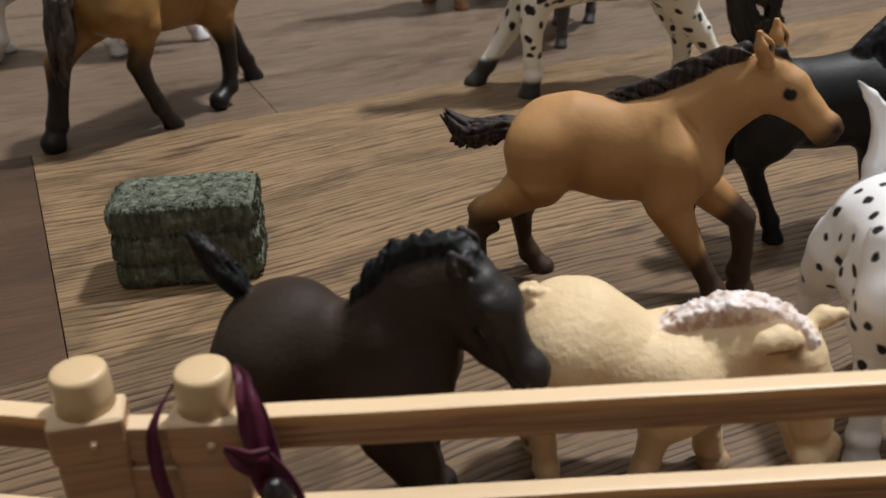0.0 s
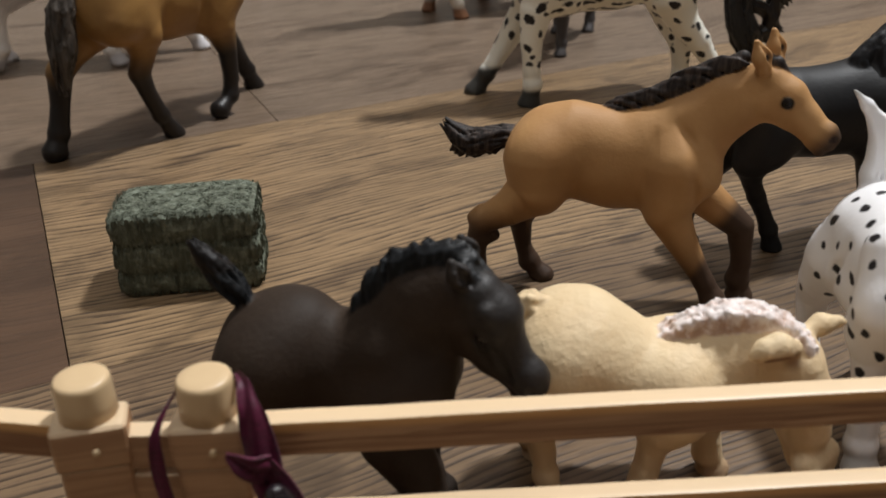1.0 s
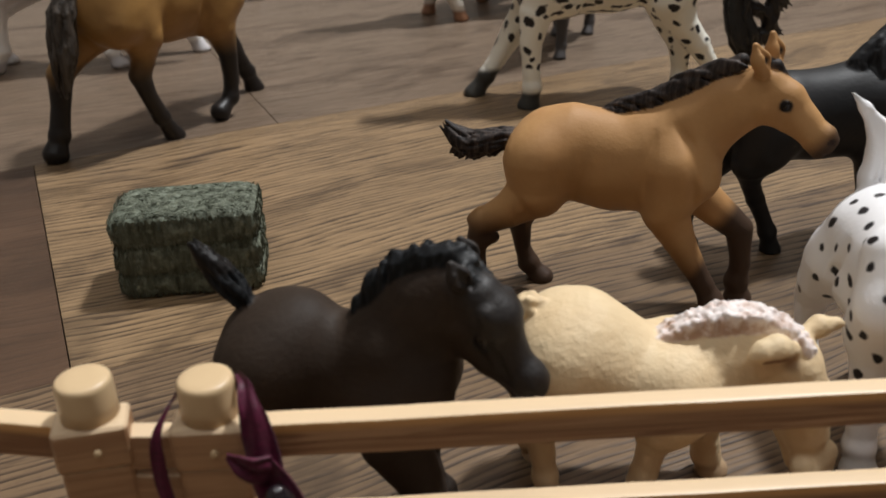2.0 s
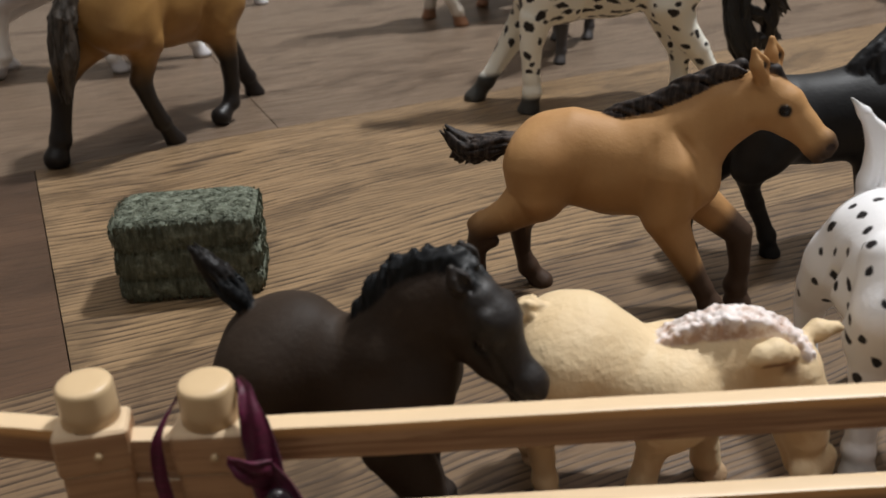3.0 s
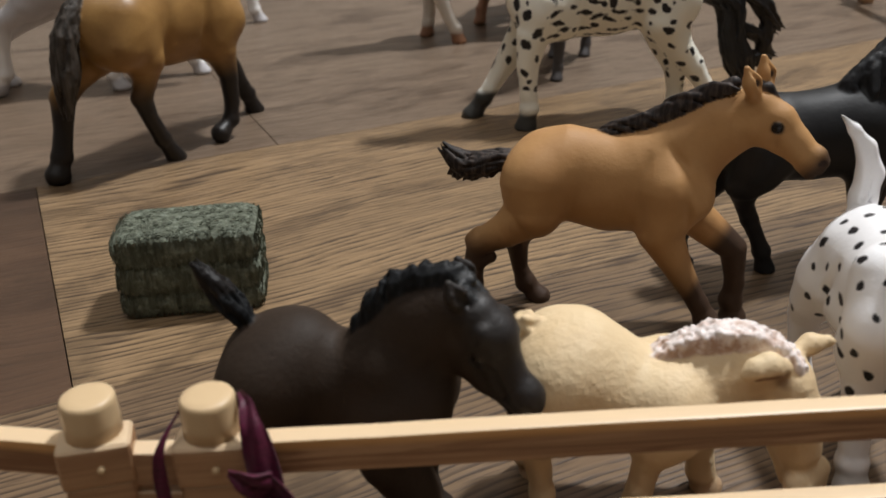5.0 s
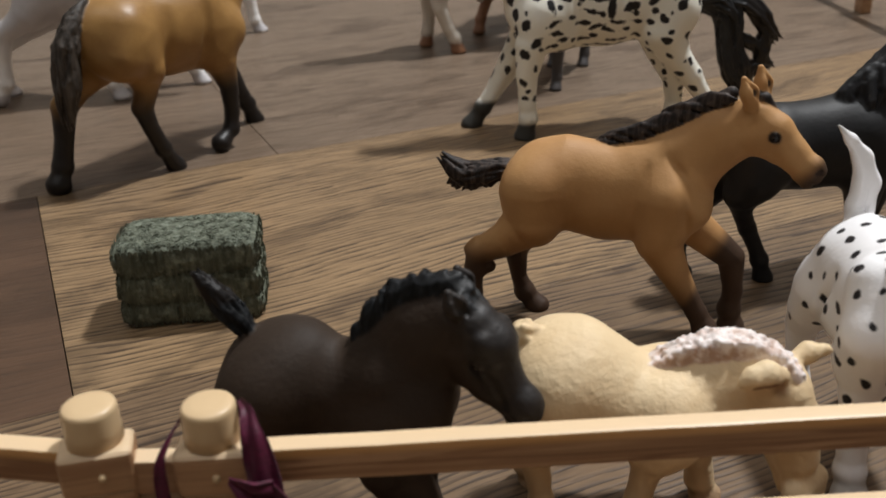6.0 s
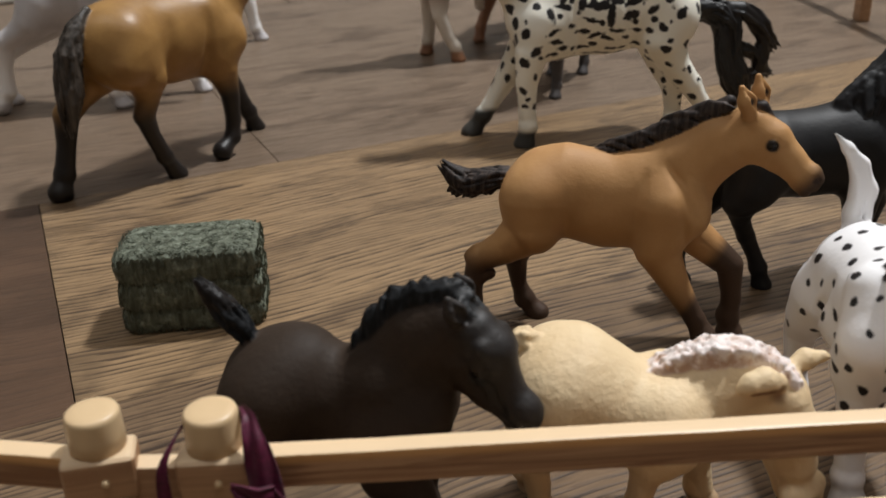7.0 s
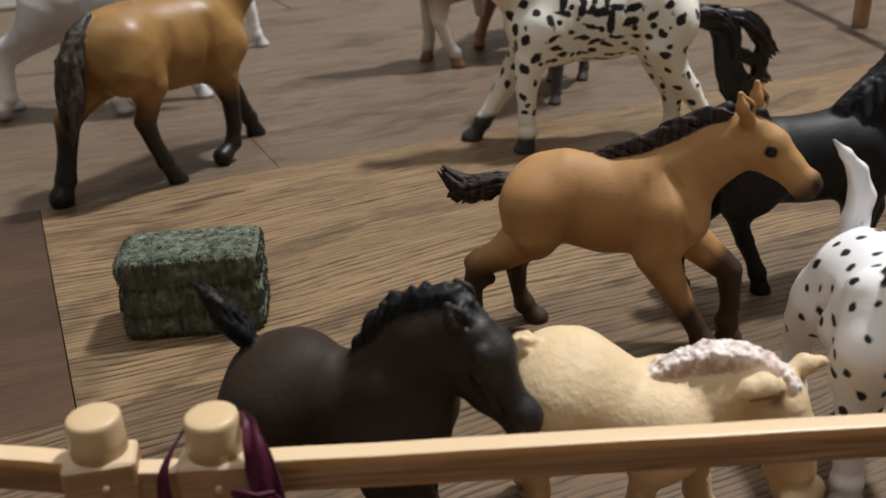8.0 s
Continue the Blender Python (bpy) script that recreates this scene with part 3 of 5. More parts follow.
def tan_foal():
    S = Sculpt((-52, -15, -1), (50, 15, 74), 0.4)
    S.tube((-19.8, 0, 39.4, 9.0), (-14.5, 0, 39.3, 10.9), (-4, 0, 37.6, 11.2), (7, 0, 38.0, 11.2), (11.5, 0, 38.2, 8.5), k=4, sy=0.8)
    S.tube((6, 0, 42, 9), (14, 0, 46.8, 7.6), (21, 0, 52.4, 6.2), (27, 0, 56.6, 5.2), k=4, sy=0.68)
    for c in (-1, 1):
        S.tube((-19, 4 * c, 40.5, 7.3), (-21.5, 4.5 * c, 36, 6.5), k=4)
        # shoulder blade, upper arm and breast
        S.tube((10.4, 4.2 * c, 43.6, 3.6), (13.0, 4.6 * c, 40.4, 4.2), (15.6, 4.8 * c, 36.6, 4.4), k=3.2)
        S.tube((15.0, 5.0 * c, 36.0, 4.2), (10, 5.6 * c, 30.5, 4.8), k=3)
        S.tube((15.2, 2.5 * c, 36.6, 4.6), k=2.5)
    leg(S, (-21, -5, 38, 8.5), (-21.0, -6, 31.5, 6.6), (-27.8, -7, 26, 4.2), (-34.5, -7, 22, 3.0), (-36.3, -7, 15, 2.5), (-37, -7, 10, 2.7), hoof=(-37.5, -7, 3.5))
    S.tube((-34.8, -7, 24.0, 2.0), (-37.2, -7, 22.6, 1.2), k=1.0)
    S.tube((-34.6, -7, 17.4, 2.3), (-32.0, -7, 18.2, 1.7), k=0.9)
    S.groove((6.2, 48.5), (4.9, 42), (4.3, 36), (5.6, 26), depth=1.25, width=1.5)
    S.groove((9.5, 50), (13.2, 45.6), (16.4, 41), (19.6, 35.5), depth=1.4, width=1.1)
    S.groove((10.8, 44), (11.5, 40), (10.2, 33), depth=-0.8, width=1.8)
    S.groove((13.6, 43), (15.0, 36), (15.2, 29.0), depth=1.2, width=0.9)
    S.groove((-8.5, 41), (-11.0, 35), (-13.0, 29.5), depth=0.6, width=1.6)
    S.groove((-26, 33), (-22.5, 27.5), (-24, 24), depth=0.45, width=1.2)
    leg(S, (-20, 5, 38, 8), (-19.5, 6, 30, 6.3), (-24.5, 7, 23, 3.8), (-28, 7, 17, 2.9), (-27.2, 7, 9, 2.0), (-25.6, 7, 4.5, 2.4), hoof=(-22.2, 7, 1.0))
    leg(S, (10, -4.5, 38, 7.5), (9.0, -6, 28, 5.0), (14, -6.5, 19, 3.2), (19, -6.5, 10.5, 2.2), (21.3, -6.5, 6, 2.6), hoof=(23.2, -6.5, 1.5))
    leg(S, (12, 4.5, 36, 7), (15.5, 6, 28.5, 4.7), (26.4, 7, 19.4, 3.2), (27.6, 7, 10, 2.2), (27.1, 7, 5, 2.6), hoof=(27.8, 7, 1.2))
    at = head(S, (26.6, 0, 58.8), (43.4, -4.4, 47.4), (0.62, -0.18, 0.8), ear=0.0, eye_size=0.080, thick=1.0, lips=False)
    S.tube(at(0.12, 0.08, 0, 0.14), at(0.36, 0.075, 0, 0.135), at(0.68, 0.015, 0, 0.10), k=1.5)
    S.tube(at(0.70, -0.02, 0, 0.10), at(0.90, -0.01, 0, 0.098), at(0.97, -0.03, 0, 0.08), k=1.0)
    S.tube(at(0.985, -0.01, 0.04, 0.05), at(0.985, -0.01, -0.04, 0.05), k=0.6)
    S.tube(at(1.0, -0.10, 0.03, 0.06), at(1.0, -0.10, -0.03, 0.06), k=0.6)
    for c in (-1, 1):
        S.carve(at(1.0, 0.01, 0.085 * c, 0.026), at(0.965, 0.035, 0.11 * c, 0.030), k=0.3)
        S.marks += [at(0.99, 0.01, 0.09 * c, 0.05)]
    S.tube(at(0.55, -0.06, 0, 0.14), at(0.74, -0.09, 0, 0.122), at(0.90, -0.11, 0, 0.115), k=1.4)
    S.tube(at(0.96, -0.21, 0, 0.075), at(0.84, -0.20, 0, 0.07), k=0.8)
    # upright leaf-shaped ears, hollow towards the front
    for foot, mid, tip in (((27.0, -3.2, 61.4), (26.2, -3.8, 64.4), (24.9, -4.0, 67.4)), ((29.6, 1.2, 61.8), (29.2, 1.8, 65.2), (28.4, 1.8, 68.6))):
        S.tube((*foot, 1.6), (*mid, 2.05), (*tip, 0.75), k=0.7)
        S.carve((foot[0] + 1.7, foot[1] - 1.0, foot[2] + 1.4, 0.5), (mid[0] + 1.5, mid[1] - 1.1, mid[2] + 0.2, 0.75), (tip[0] + 0.9, tip[1] - 0.5, tip[2] - 0.4, 0.25), k=0.3)
        S.marks += [(mid[0] + 0.9, mid[1] - 0.7, mid[2], 0.9)]
    S.tube((24, 0, 53.5, 5.0), (29, -0.6, 53.5, 4.0), k=2.5, sy=0.8)
    strand_tail(S, [(-26.0, 0, 42.6, 1.7), (-29.5, 0, 41.9, 2.5), (-34, 0, 40.4, 2.9), (-38.5, 0, 39.4, 3.2), (-42.0, 0, 41.2, 2.3), (-45.4, 0, 44.2, 0.8)], 52, 0.98, 0.5, 3)
    for i in range(9):
        x = -31.5 - 1.35 * i
        S.tube((x, 0.8 * (i % 3 - 1), 39.4, 1.0), (x - 1.3, 0.8 * (i % 3 - 1), 36.6 - 0.3 * (i % 2) + 0.22 * abs(i - 5), 0.75), (x - 2.2, 0.6 * (i % 3 - 1), 35.2 + 0.45 * abs(i - 5), 0.3), k=0.2, layer="hair")
    crest = [(-2.5, 0.6, 48.8), (6, 0.6, 52.2), (12, 0.6, 55.4), (18.5, 0.6, 59.4), (23.5, 0, 62.4)]
    rope_mane(S, crest, 13, 5.0, 0.95, 5)
    S.tube((26.5, 0, 63, 1.4), (30, -0.6, 62.4, 1.2), (32.0, -1, 60.5, 0.6), k=0.5, layer="hair")

    def paint(x, y, z):
        low = 1 - ease(z + np.where(x < 0, -2.0, 4.0), 9, 31)
        low = np.where(x < -26, 1 - ease(z, 19, 29), low)
        muzzle = ease(x - 0.75 * (z - 48), 37.8, 43.6) * 0.95
        return np.maximum(low * 0.95, muzzle), 0 * x
    return place(S.skin("toy_foal", TAN_FOAL, paint), 137, 184, -40, "tan trotting toy foal with dark mane and tail")


def dark_foal():
    S = Sculpt((-45, -16, -1), (32, 16, 66), 0.4)
    S.tube((-23.6, 0, 34.6, 9.2), (-19.4, 0, 35.6, 9.0), (-13.0, 0, 29.6, 8.8), (-5, 0, 29.0, 9.6), k=2.6, sy=0.92)
    S.tube((-13, 0, 32.0, 8.0), (-6.5, 0, 34.2, 8.4), k=3, sy=0.9)
    S.tube((-3.5, 0, 32, 9.2), (0.6, 0, 39.6, 8.2), (4.0, 0, 45.4, 6.8), (7.5, 0, 48.4, 5.4), k=4, sy=0.72)
    for c in (-1, 1):
        S.tube((-22.0, 4.6 * c, 35, 7.2), (-25, 5.2 * c, 30, 7.0), k=4)
        S.tube((-2.5, 3.6 * c, 37, 5), (1.8, 4.2 * c, 31, 5.6), (-1.0, 5.0 * c, 25, 5), k=4)
    leg(S, (-24, -5, 32, 8.5), (-25, -6.5, 24, 6.2), (-33, -7, 17, 3.6), (-35, -7, 9, 2.6), (-35.5, -7, 5, 2.8), hoof=(-33.5, -7, 1))
    leg(S, (-24, 5, 32, 8.5), (-24, 6.5, 24, 6.2), (-33, 7, 17, 3.6), (-36, 7, 9, 2.6), (-36.5, 7, 5, 2.8), hoof=(-34.5, 7, 1))
    leg(S, (-3, -5, 29, 7), (-2, -6, 22, 5.6), (2, -6.5, 15, 4.2), (4.4, -6.5, 8, 3.1), (5.2, -6.5, 5, 3.1), hoof=(7, -6.5, 1))
    leg(S, (-2.5, 5, 29, 7), (-1.5, 6, 22, 5.4), (0.5, 6.5, 15, 3.6), (0, 6.5, 8, 2.7), (0.4, 6.5, 5, 2.8), hoof=(2.4, 6.5, 1))
    at = head(S, (9.4, -1.0, 48.4), (22.6, -5.2, 33.6), (0.78, -0.38, 0.6), ear=0.0, thick=1.05, wide=1.1, eye_size=0.062)
    # broad forehead, round cheek and heavy muzzle
    S.tube(at(0.12, 0.11, 0, 0.20), at(0.32, 0.125, 0, 0.19), at(0.55, 0.04, 0, 0.15), k=1.4)
    S.tube(at(0.16, -0.22, 0, 0.19), at(0.36, -0.22, 0, 0.165), at(0.58, -0.20, 0, 0.13), at(0.74, -0.17, 0, 0.10), k=1.6)
    S.tube(at(0.66, -0.02, 0, 0.15), at(0.86, -0.015, 0, 0.145), at(0.94, -0.04, 0, 0.12), k=1.2)
    S.tube(at(0.93, -0.16, 0.02, 0.085), at(0.80, -0.18, 0, 0.07), k=0.8)
    for c in (-1, 1):
        S.tube(at(0.92, 0.0, 0.075 * c, 0.08), k=0.7)
        S.carve(at(0.98, 0.01, 0.125 * c, 0.034), at(0.93, 0.035, 0.165 * c, 0.030), k=0.35)
        S.tube(at(0.24, 0.20, 0.135 * c, 0.075), at(0.40, 0.165, 0.15 * c, 0.06), k=0.8)
        S.carve(at(0.56, 0.01, 0.17 * c, 0.03), at(0.74, -0.06, 0.15 * c, 0.03), k=1.5)
        S.marks += [at(0.42, -0.02, 0.14 * c, 0.10), at(0.30, 0.04, 0.12 * c, 0.08)]
    S.groove((-12, 35), (-13.6, 26), depth=0.4, width=1.5)
    S.groove((12.4, 45), (11.6, 41.5), (13.4, 38.2), depth=0.5, width=0.9, sides=(-1,))
    S.groove((14.2, 46.4), (16.6, 43.6), depth=0.55, width=1.2, sides=(-1,))
    S.groove((5.5, 44), (6.8, 38), depth=0.5, width=1.3)
    # short ears laid back in the forelock
    for y0, y1 in ((-3.6, -5.2), (2.2, 3.4)):
        S.tube((10.6, y0, 50.8, 1.5), (9.8, y1, 53.2, 1.8), (8.8, y1 - 0.2, 55.4, 0.7), k=0.8)
        S.carve((11.8, y0 - 1.2, 51.6, 0.6), (11.0, y1 - 1.3, 53.4, 1.0), (9.8, y1 - 0.8, 55.2, 0.3), k=0.4)
    S.tube((-26.0, 0, 41.0, 2.1), (-27.6, 0, 42.8, 1.5), k=1.5)
    strand_tail(S, [(-26.4, 0, 41.6, 1.7), (-28.8, 0, 45.0, 2.2), (-31.4, 0, 48.6, 2.1), (-33.6, 0, 51.4, 1.4), (-35.6, 0, 54.0, 0.4)], 34, 1.0, 0.42, 8)
    crest = [(-8.6, 0, 39.4, 1.0), (-6.6, 0, 43.0, 1.7), (-3.8, 0, 47.6, 2.0), (-0.2, 0, 51.2, 2.1), (4.2, 0, 53.0, 2.0), (8.4, 0, 53.4, 1.9), (11.4, -0.8, 51.8, 1.6)]
    wavy_mane(S, crest, 48, 0.62, 11)
    for y0, seed in ((-1.6, 13), (0.8, 14), (-0.4, 15)):
        mane_locks(S, [(10.6, y0, 53.0), (14.2, y0 - 1.4, 49.8)], 7, 4.2, 0.65, -1 if y0 < 0 else 1, seed, droop=0.85)

    def paint(x, y, z):
        return np.maximum(ease(x + 0.35 * (z - 45), 8, 15) * 0.7, 0.3 - 0.3 * ease(z, 6, 22)), 0 * x
    return place(S.skin("toy_foal", DARK_FOAL, paint), 60, 136, -35, "black-brown toy pony foal with wavy mane")


def cream_foal():
    S = Sculpt((-32, -16, -1), (46, 16, 50), 0.4)
    S.tube((-14.6, 0, 29.0, 9.0), (-12, 0, 28.6, 10.2), (-5, 0, 24.6, 9.2), (4, 0, 22.0, 8.7), k=4, sy=1.08)
    S.tube((5, 0, 22.8, 8.8), (12, 0, 26.2, 8), (19, 0, 28.4, 6.8), (23.5, 0, 28.4, 6), k=4, sy=0.75)
    for c in (-1, 1):
        S.tube((-14, 4.5 * c, 29.6, 7.3), (-17, 5.5 * c, 25, 7), k=4)
        S.tube((4, 5 * c, 25, 5.5), (6, 5.5 * c, 20, 5.2), k=3.5)
    leg(S, (-15, -5, 28, 8), (-15, -6, 21, 5.6), (-18.6, -6, 15, 3.0), (-17.8, -6, 10, 2.1), (-17.2, -6, 4.8, 2.1), hoof=(-16.4, -6, 0.8))
    leg(S, (-15, 5, 28, 8), (-15, 6, 21, 5.6), (-20, 6, 15, 3.4), (-20.5, 6, 8, 2.5), (-20.5, 6, 4.5, 2.6), hoof=(-19, 6, 0.8))
    leg(S, (5, -5, 25, 7.5), (2.8, -6, 17, 4.0), (1.6, -6, 12.5, 2.6), (0.6, -6, 7, 2.2), (0.2, -6, 4.4, 2.3), hoof=(1.2, -6, 0.8))
    leg(S, (6, 5, 25, 7.5), (9.4, 4.6, 17, 4.2), (12, 4.2, 11.5, 2.8), (12.6, 4, 6.5, 2.3), (12.8, 4, 4, 2.4), hoof=(14, 4, 0.8))
    at = head(S, (23.6, -0.8, 30.0), (31.4, -4.4, 6.4), (0.72, -0.68, 0.1), ear=0.0, thick=1.05, wide=1.3)
    S.groove((-6.4, 28), (-8.6, 20), (-9.6, 14), depth=0.7, width=1.5)
    S.groove((0.5, 27), (-0.8, 20), (0.6, 14), depth=0.45, width=1.3)
    # broad brow and a square muzzle with soft lips
    S.tube(at(0.10, 0.06, 0, 0.17), at(0.34, 0.07, 0, 0.16), at(0.6, 0.03, 0, 0.13), k=1.6)
    S.tube(at(0.84, 0.0, 0.09, 0.10), at(0.84, 0.0, -0.09, 0.10), k=1.6)
    S.tube(at(0.95, -0.03, 0.10, 0.085), at(0.95, -0.03, -0.10, 0.085), k=1.0)
    for c in (-1, 1):
        S.carve(at(1.0, 0.04, 0.12 * c, 0.030), at(0.95, 0.07, 0.15 * c, 0.026), k=0.4)
        S.tube(at(0.27, 0.09, 0.10 * c, 0.055), at(0.40, 0.08, 0.10 * c, 0.045), k=1.2)
        S.carve(at(0.50, 0.06, 0.17 * c, 0.035), at(0.70, 0.02, 0.15 * c, 0.03), k=1.2)
    # ears turned sideways, hollow below
    S.tube((23.4, -4.4, 33.4, 1.5), (20.6, -6.4, 34.7, 2.4), (18.2, -7.3, 34.4, 2.0), (16.6, -7.8, 33.7, 1.0), k=0.8)
    S.carve((24.0, -7.8, 31.4, 1.5), (21.6, -8.9, 32.3, 1.9), (18.8, -9.3, 32.7, 1.2), k=0.3)
    # Brown in the near ear's hollow: its shadow put into the colour.
    S.marks += [(23.2, -6.8, 31.8, 2.0), (21.4, -7.6, 32.8, 1.8), (19.4, -8.2, 33.0, 1.4)]
    S.tube((26.6, 2.4, 32.0, 1.5), (29.6, 4.0, 33.2, 1.9), (32.6, 4.8, 33.4, 1.0), (33.8, 5.0, 33.2, 0.4), k=0.8)
    strand_tail(S, [(-18.6, 0, 38.2, 1.4), (-20.6, 0, 38.0, 2.0), (-22.4, 0, 35, 2.0), (-22.8, 0, 26, 1.8)], 22, 0.9, 0.75, 21, layer="body")
    rng = random.Random(20)
    for i in range(40):
        S.tube((-20.8 + rng.uniform(-1.5, 1.2), rng.uniform(-2.0, 2.0), rng.uniform(34.0, 39.2), rng.uniform(0.6, 1.0)), k=0.3)
    crest = [(2.2, 0, 31.4), (6.5, 0, 33.5), (12.5, 0, 35.3), (18.5, 0, 34.9), (23.5, 0, 32.6), (26.6, -1.8, 29.8)]
    rng = random.Random(22)
    for i in range(560):
        s = i / 559 * (len(crest) - 1.001)
        j = int(s)
        p = Vector(crest[j]).lerp(Vector(crest[j + 1]), s - j)
        tall = 3.4 * min(1, 0.45 + 0.3 * s)
        q = p + Vector((rng.uniform(-0.8, 0.8), rng.uniform(-2.4, 2.4), tall * rng.uniform(0.70, 1.02)))
        S.tube((p[0], q[1] * 0.9, p[2] - 2, 0.8), (*q, rng.uniform(0.42, 0.66)), k=0.15, layer="hair")

    def paint(x, y, z):
        top = np.interp(x, [p[0] for p in crest], [p[2] for p in crest])
        return 0.7 * (1 - ease(z, 2.0, 4.0)), 0.75 * ease(z - top, 0.6, 3.4)
    return place(S.skin("toy_foal", CREAM_FOAL, paint), 101, 126, -32, "cream grazing toy foal with bristly pale mane")


def adult(name, mat, x, y, heading, label, paint, tail_pts, legs, neck, head_at, mane=True, seed=1, step=0.8, shift=0.0, spots=None, strand=1.2, curls=(), chest=0.0, scale=1.0):
    """A grown figurine; legs: one (hip, joints, hoof) for each limb."""
    S = Sculpt((-92, -24, -1), (92, 24, 108), step)
    S.spots = spots
    d = shift
    w = d + chest
    S.tube((-24 + d, 0, 53.5, 14), (-16 + d, 0, 52.5, 15.8), (d, 0, 51, 16.2), (17 + w, 0, 51, 16.6), (27 + w, 0, 51, 13), k=5, sy=0.82)
    S.tube(*neck, k=5, sy=0.68)
    for c in (-1, 1):
        S.tube((-22 + d, 7 * c, 56, 9.5), (-26 + d, 8 * c, 47, 9), k=5)
        S.tube((19 + w, 6 * c, 58, 7), (27 + w, 7 * c, 47, 8), (20 + w, 7.5 * c, 41, 7), k=4)
        S.tube((30 + w, 4 * c, 47, 7), k=4)
    for hip, joints, hoof in legs:
        leg(S, hip, *joints, hoof=hoof, k=3.5)
    S.groove((-5 + d, 62), (-8.5 + d, 47), (-10 + d, 34), depth=1.4, width=2.3)
    S.groove((16 + w, 62), (12.5 + w, 47), (12 + w, 34), depth=1.3, width=2.0)
    head(S, *head_at, ear=0.24)
    strand_tail(S, tail_pts, int(36 / strand), 0.95, strand, seed)
    for k, chain in enumerate(curls):
        strand_tail(S, chain, 10, 0.9, 0.9, seed + 5 + k)
    if mane:
        crest = [(p[0] - 0.55 * p[3], 0, p[2] + 0.75 * p[3]) for p in neck[1:]]
        mane_locks(S, crest, 26, 16, 2.0, 1 if seed % 2 else -1, seed + 1)
    return place(S.skin(name, mat, paint), x, y, heading, label, scale=scale)


def golden_horse():
    legs = [
        ((-21, -6, 50, 10.5), [(-16.5, -8, 41, 7.2), (-18.0, -8, 32.5, 4.2), (-20.6, -8, 27, 3.6), (-18.4, -8, 19, 2.9), (-14.4, -8, 9.5, 2.9)], (-9.6, -8, 2)),
        ((-24, 7, 50, 11), [(-27, 9, 42, 8), (-35, 10, 35, 5.2), (-40.5, 10, 30, 4.3), (-43, 10, 19, 3.3), (-46, 10, 9, 3.5)], (-49, 10, 3)),
        ((19, -6, 48, 9), [(19.0, -8, 36, 6.0), (21.6, -8, 25, 3.6), (21.6, -8, 14.5, 2.8), (20, -8, 7.5, 3.0)], (13.8, -8, 3.4)),
        ((26, 7, 46, 9.5), [(31, 9, 34, 5.6), (40, 10, 20.5, 4.0), (44, 10, 13, 3.0), (46.5, 10, 8.5, 3.2)], (49.5, 10, 2)),
    ]
    tail = [(-31, 0, 66.5, 2.0), (-37.0, 0, 60, 3.2), (-41.4, 0, 52, 4.3), (-44.0, 0, 40, 4.4), (-46.8, 0, 26, 1.4)]
    neck = [(24, 0, 57, 13), (36, 0, 68, 11), (46, 0, 80, 8.6), (52, 0, 87, 7)]

    def paint(x, y, z):
        return 1 - ease(z, 24, 37), 0 * x
    return adult("toy_horse", BUCKSKIN, 62, 378, 30, "golden-brown walking toy horse with black legs", paint, tail, legs, neck, ((54, 0, 89), (70, 0, 70), (0.8, 0, 0.6)), seed=31, step=0.6, strand=0.9, chest=-4.0)


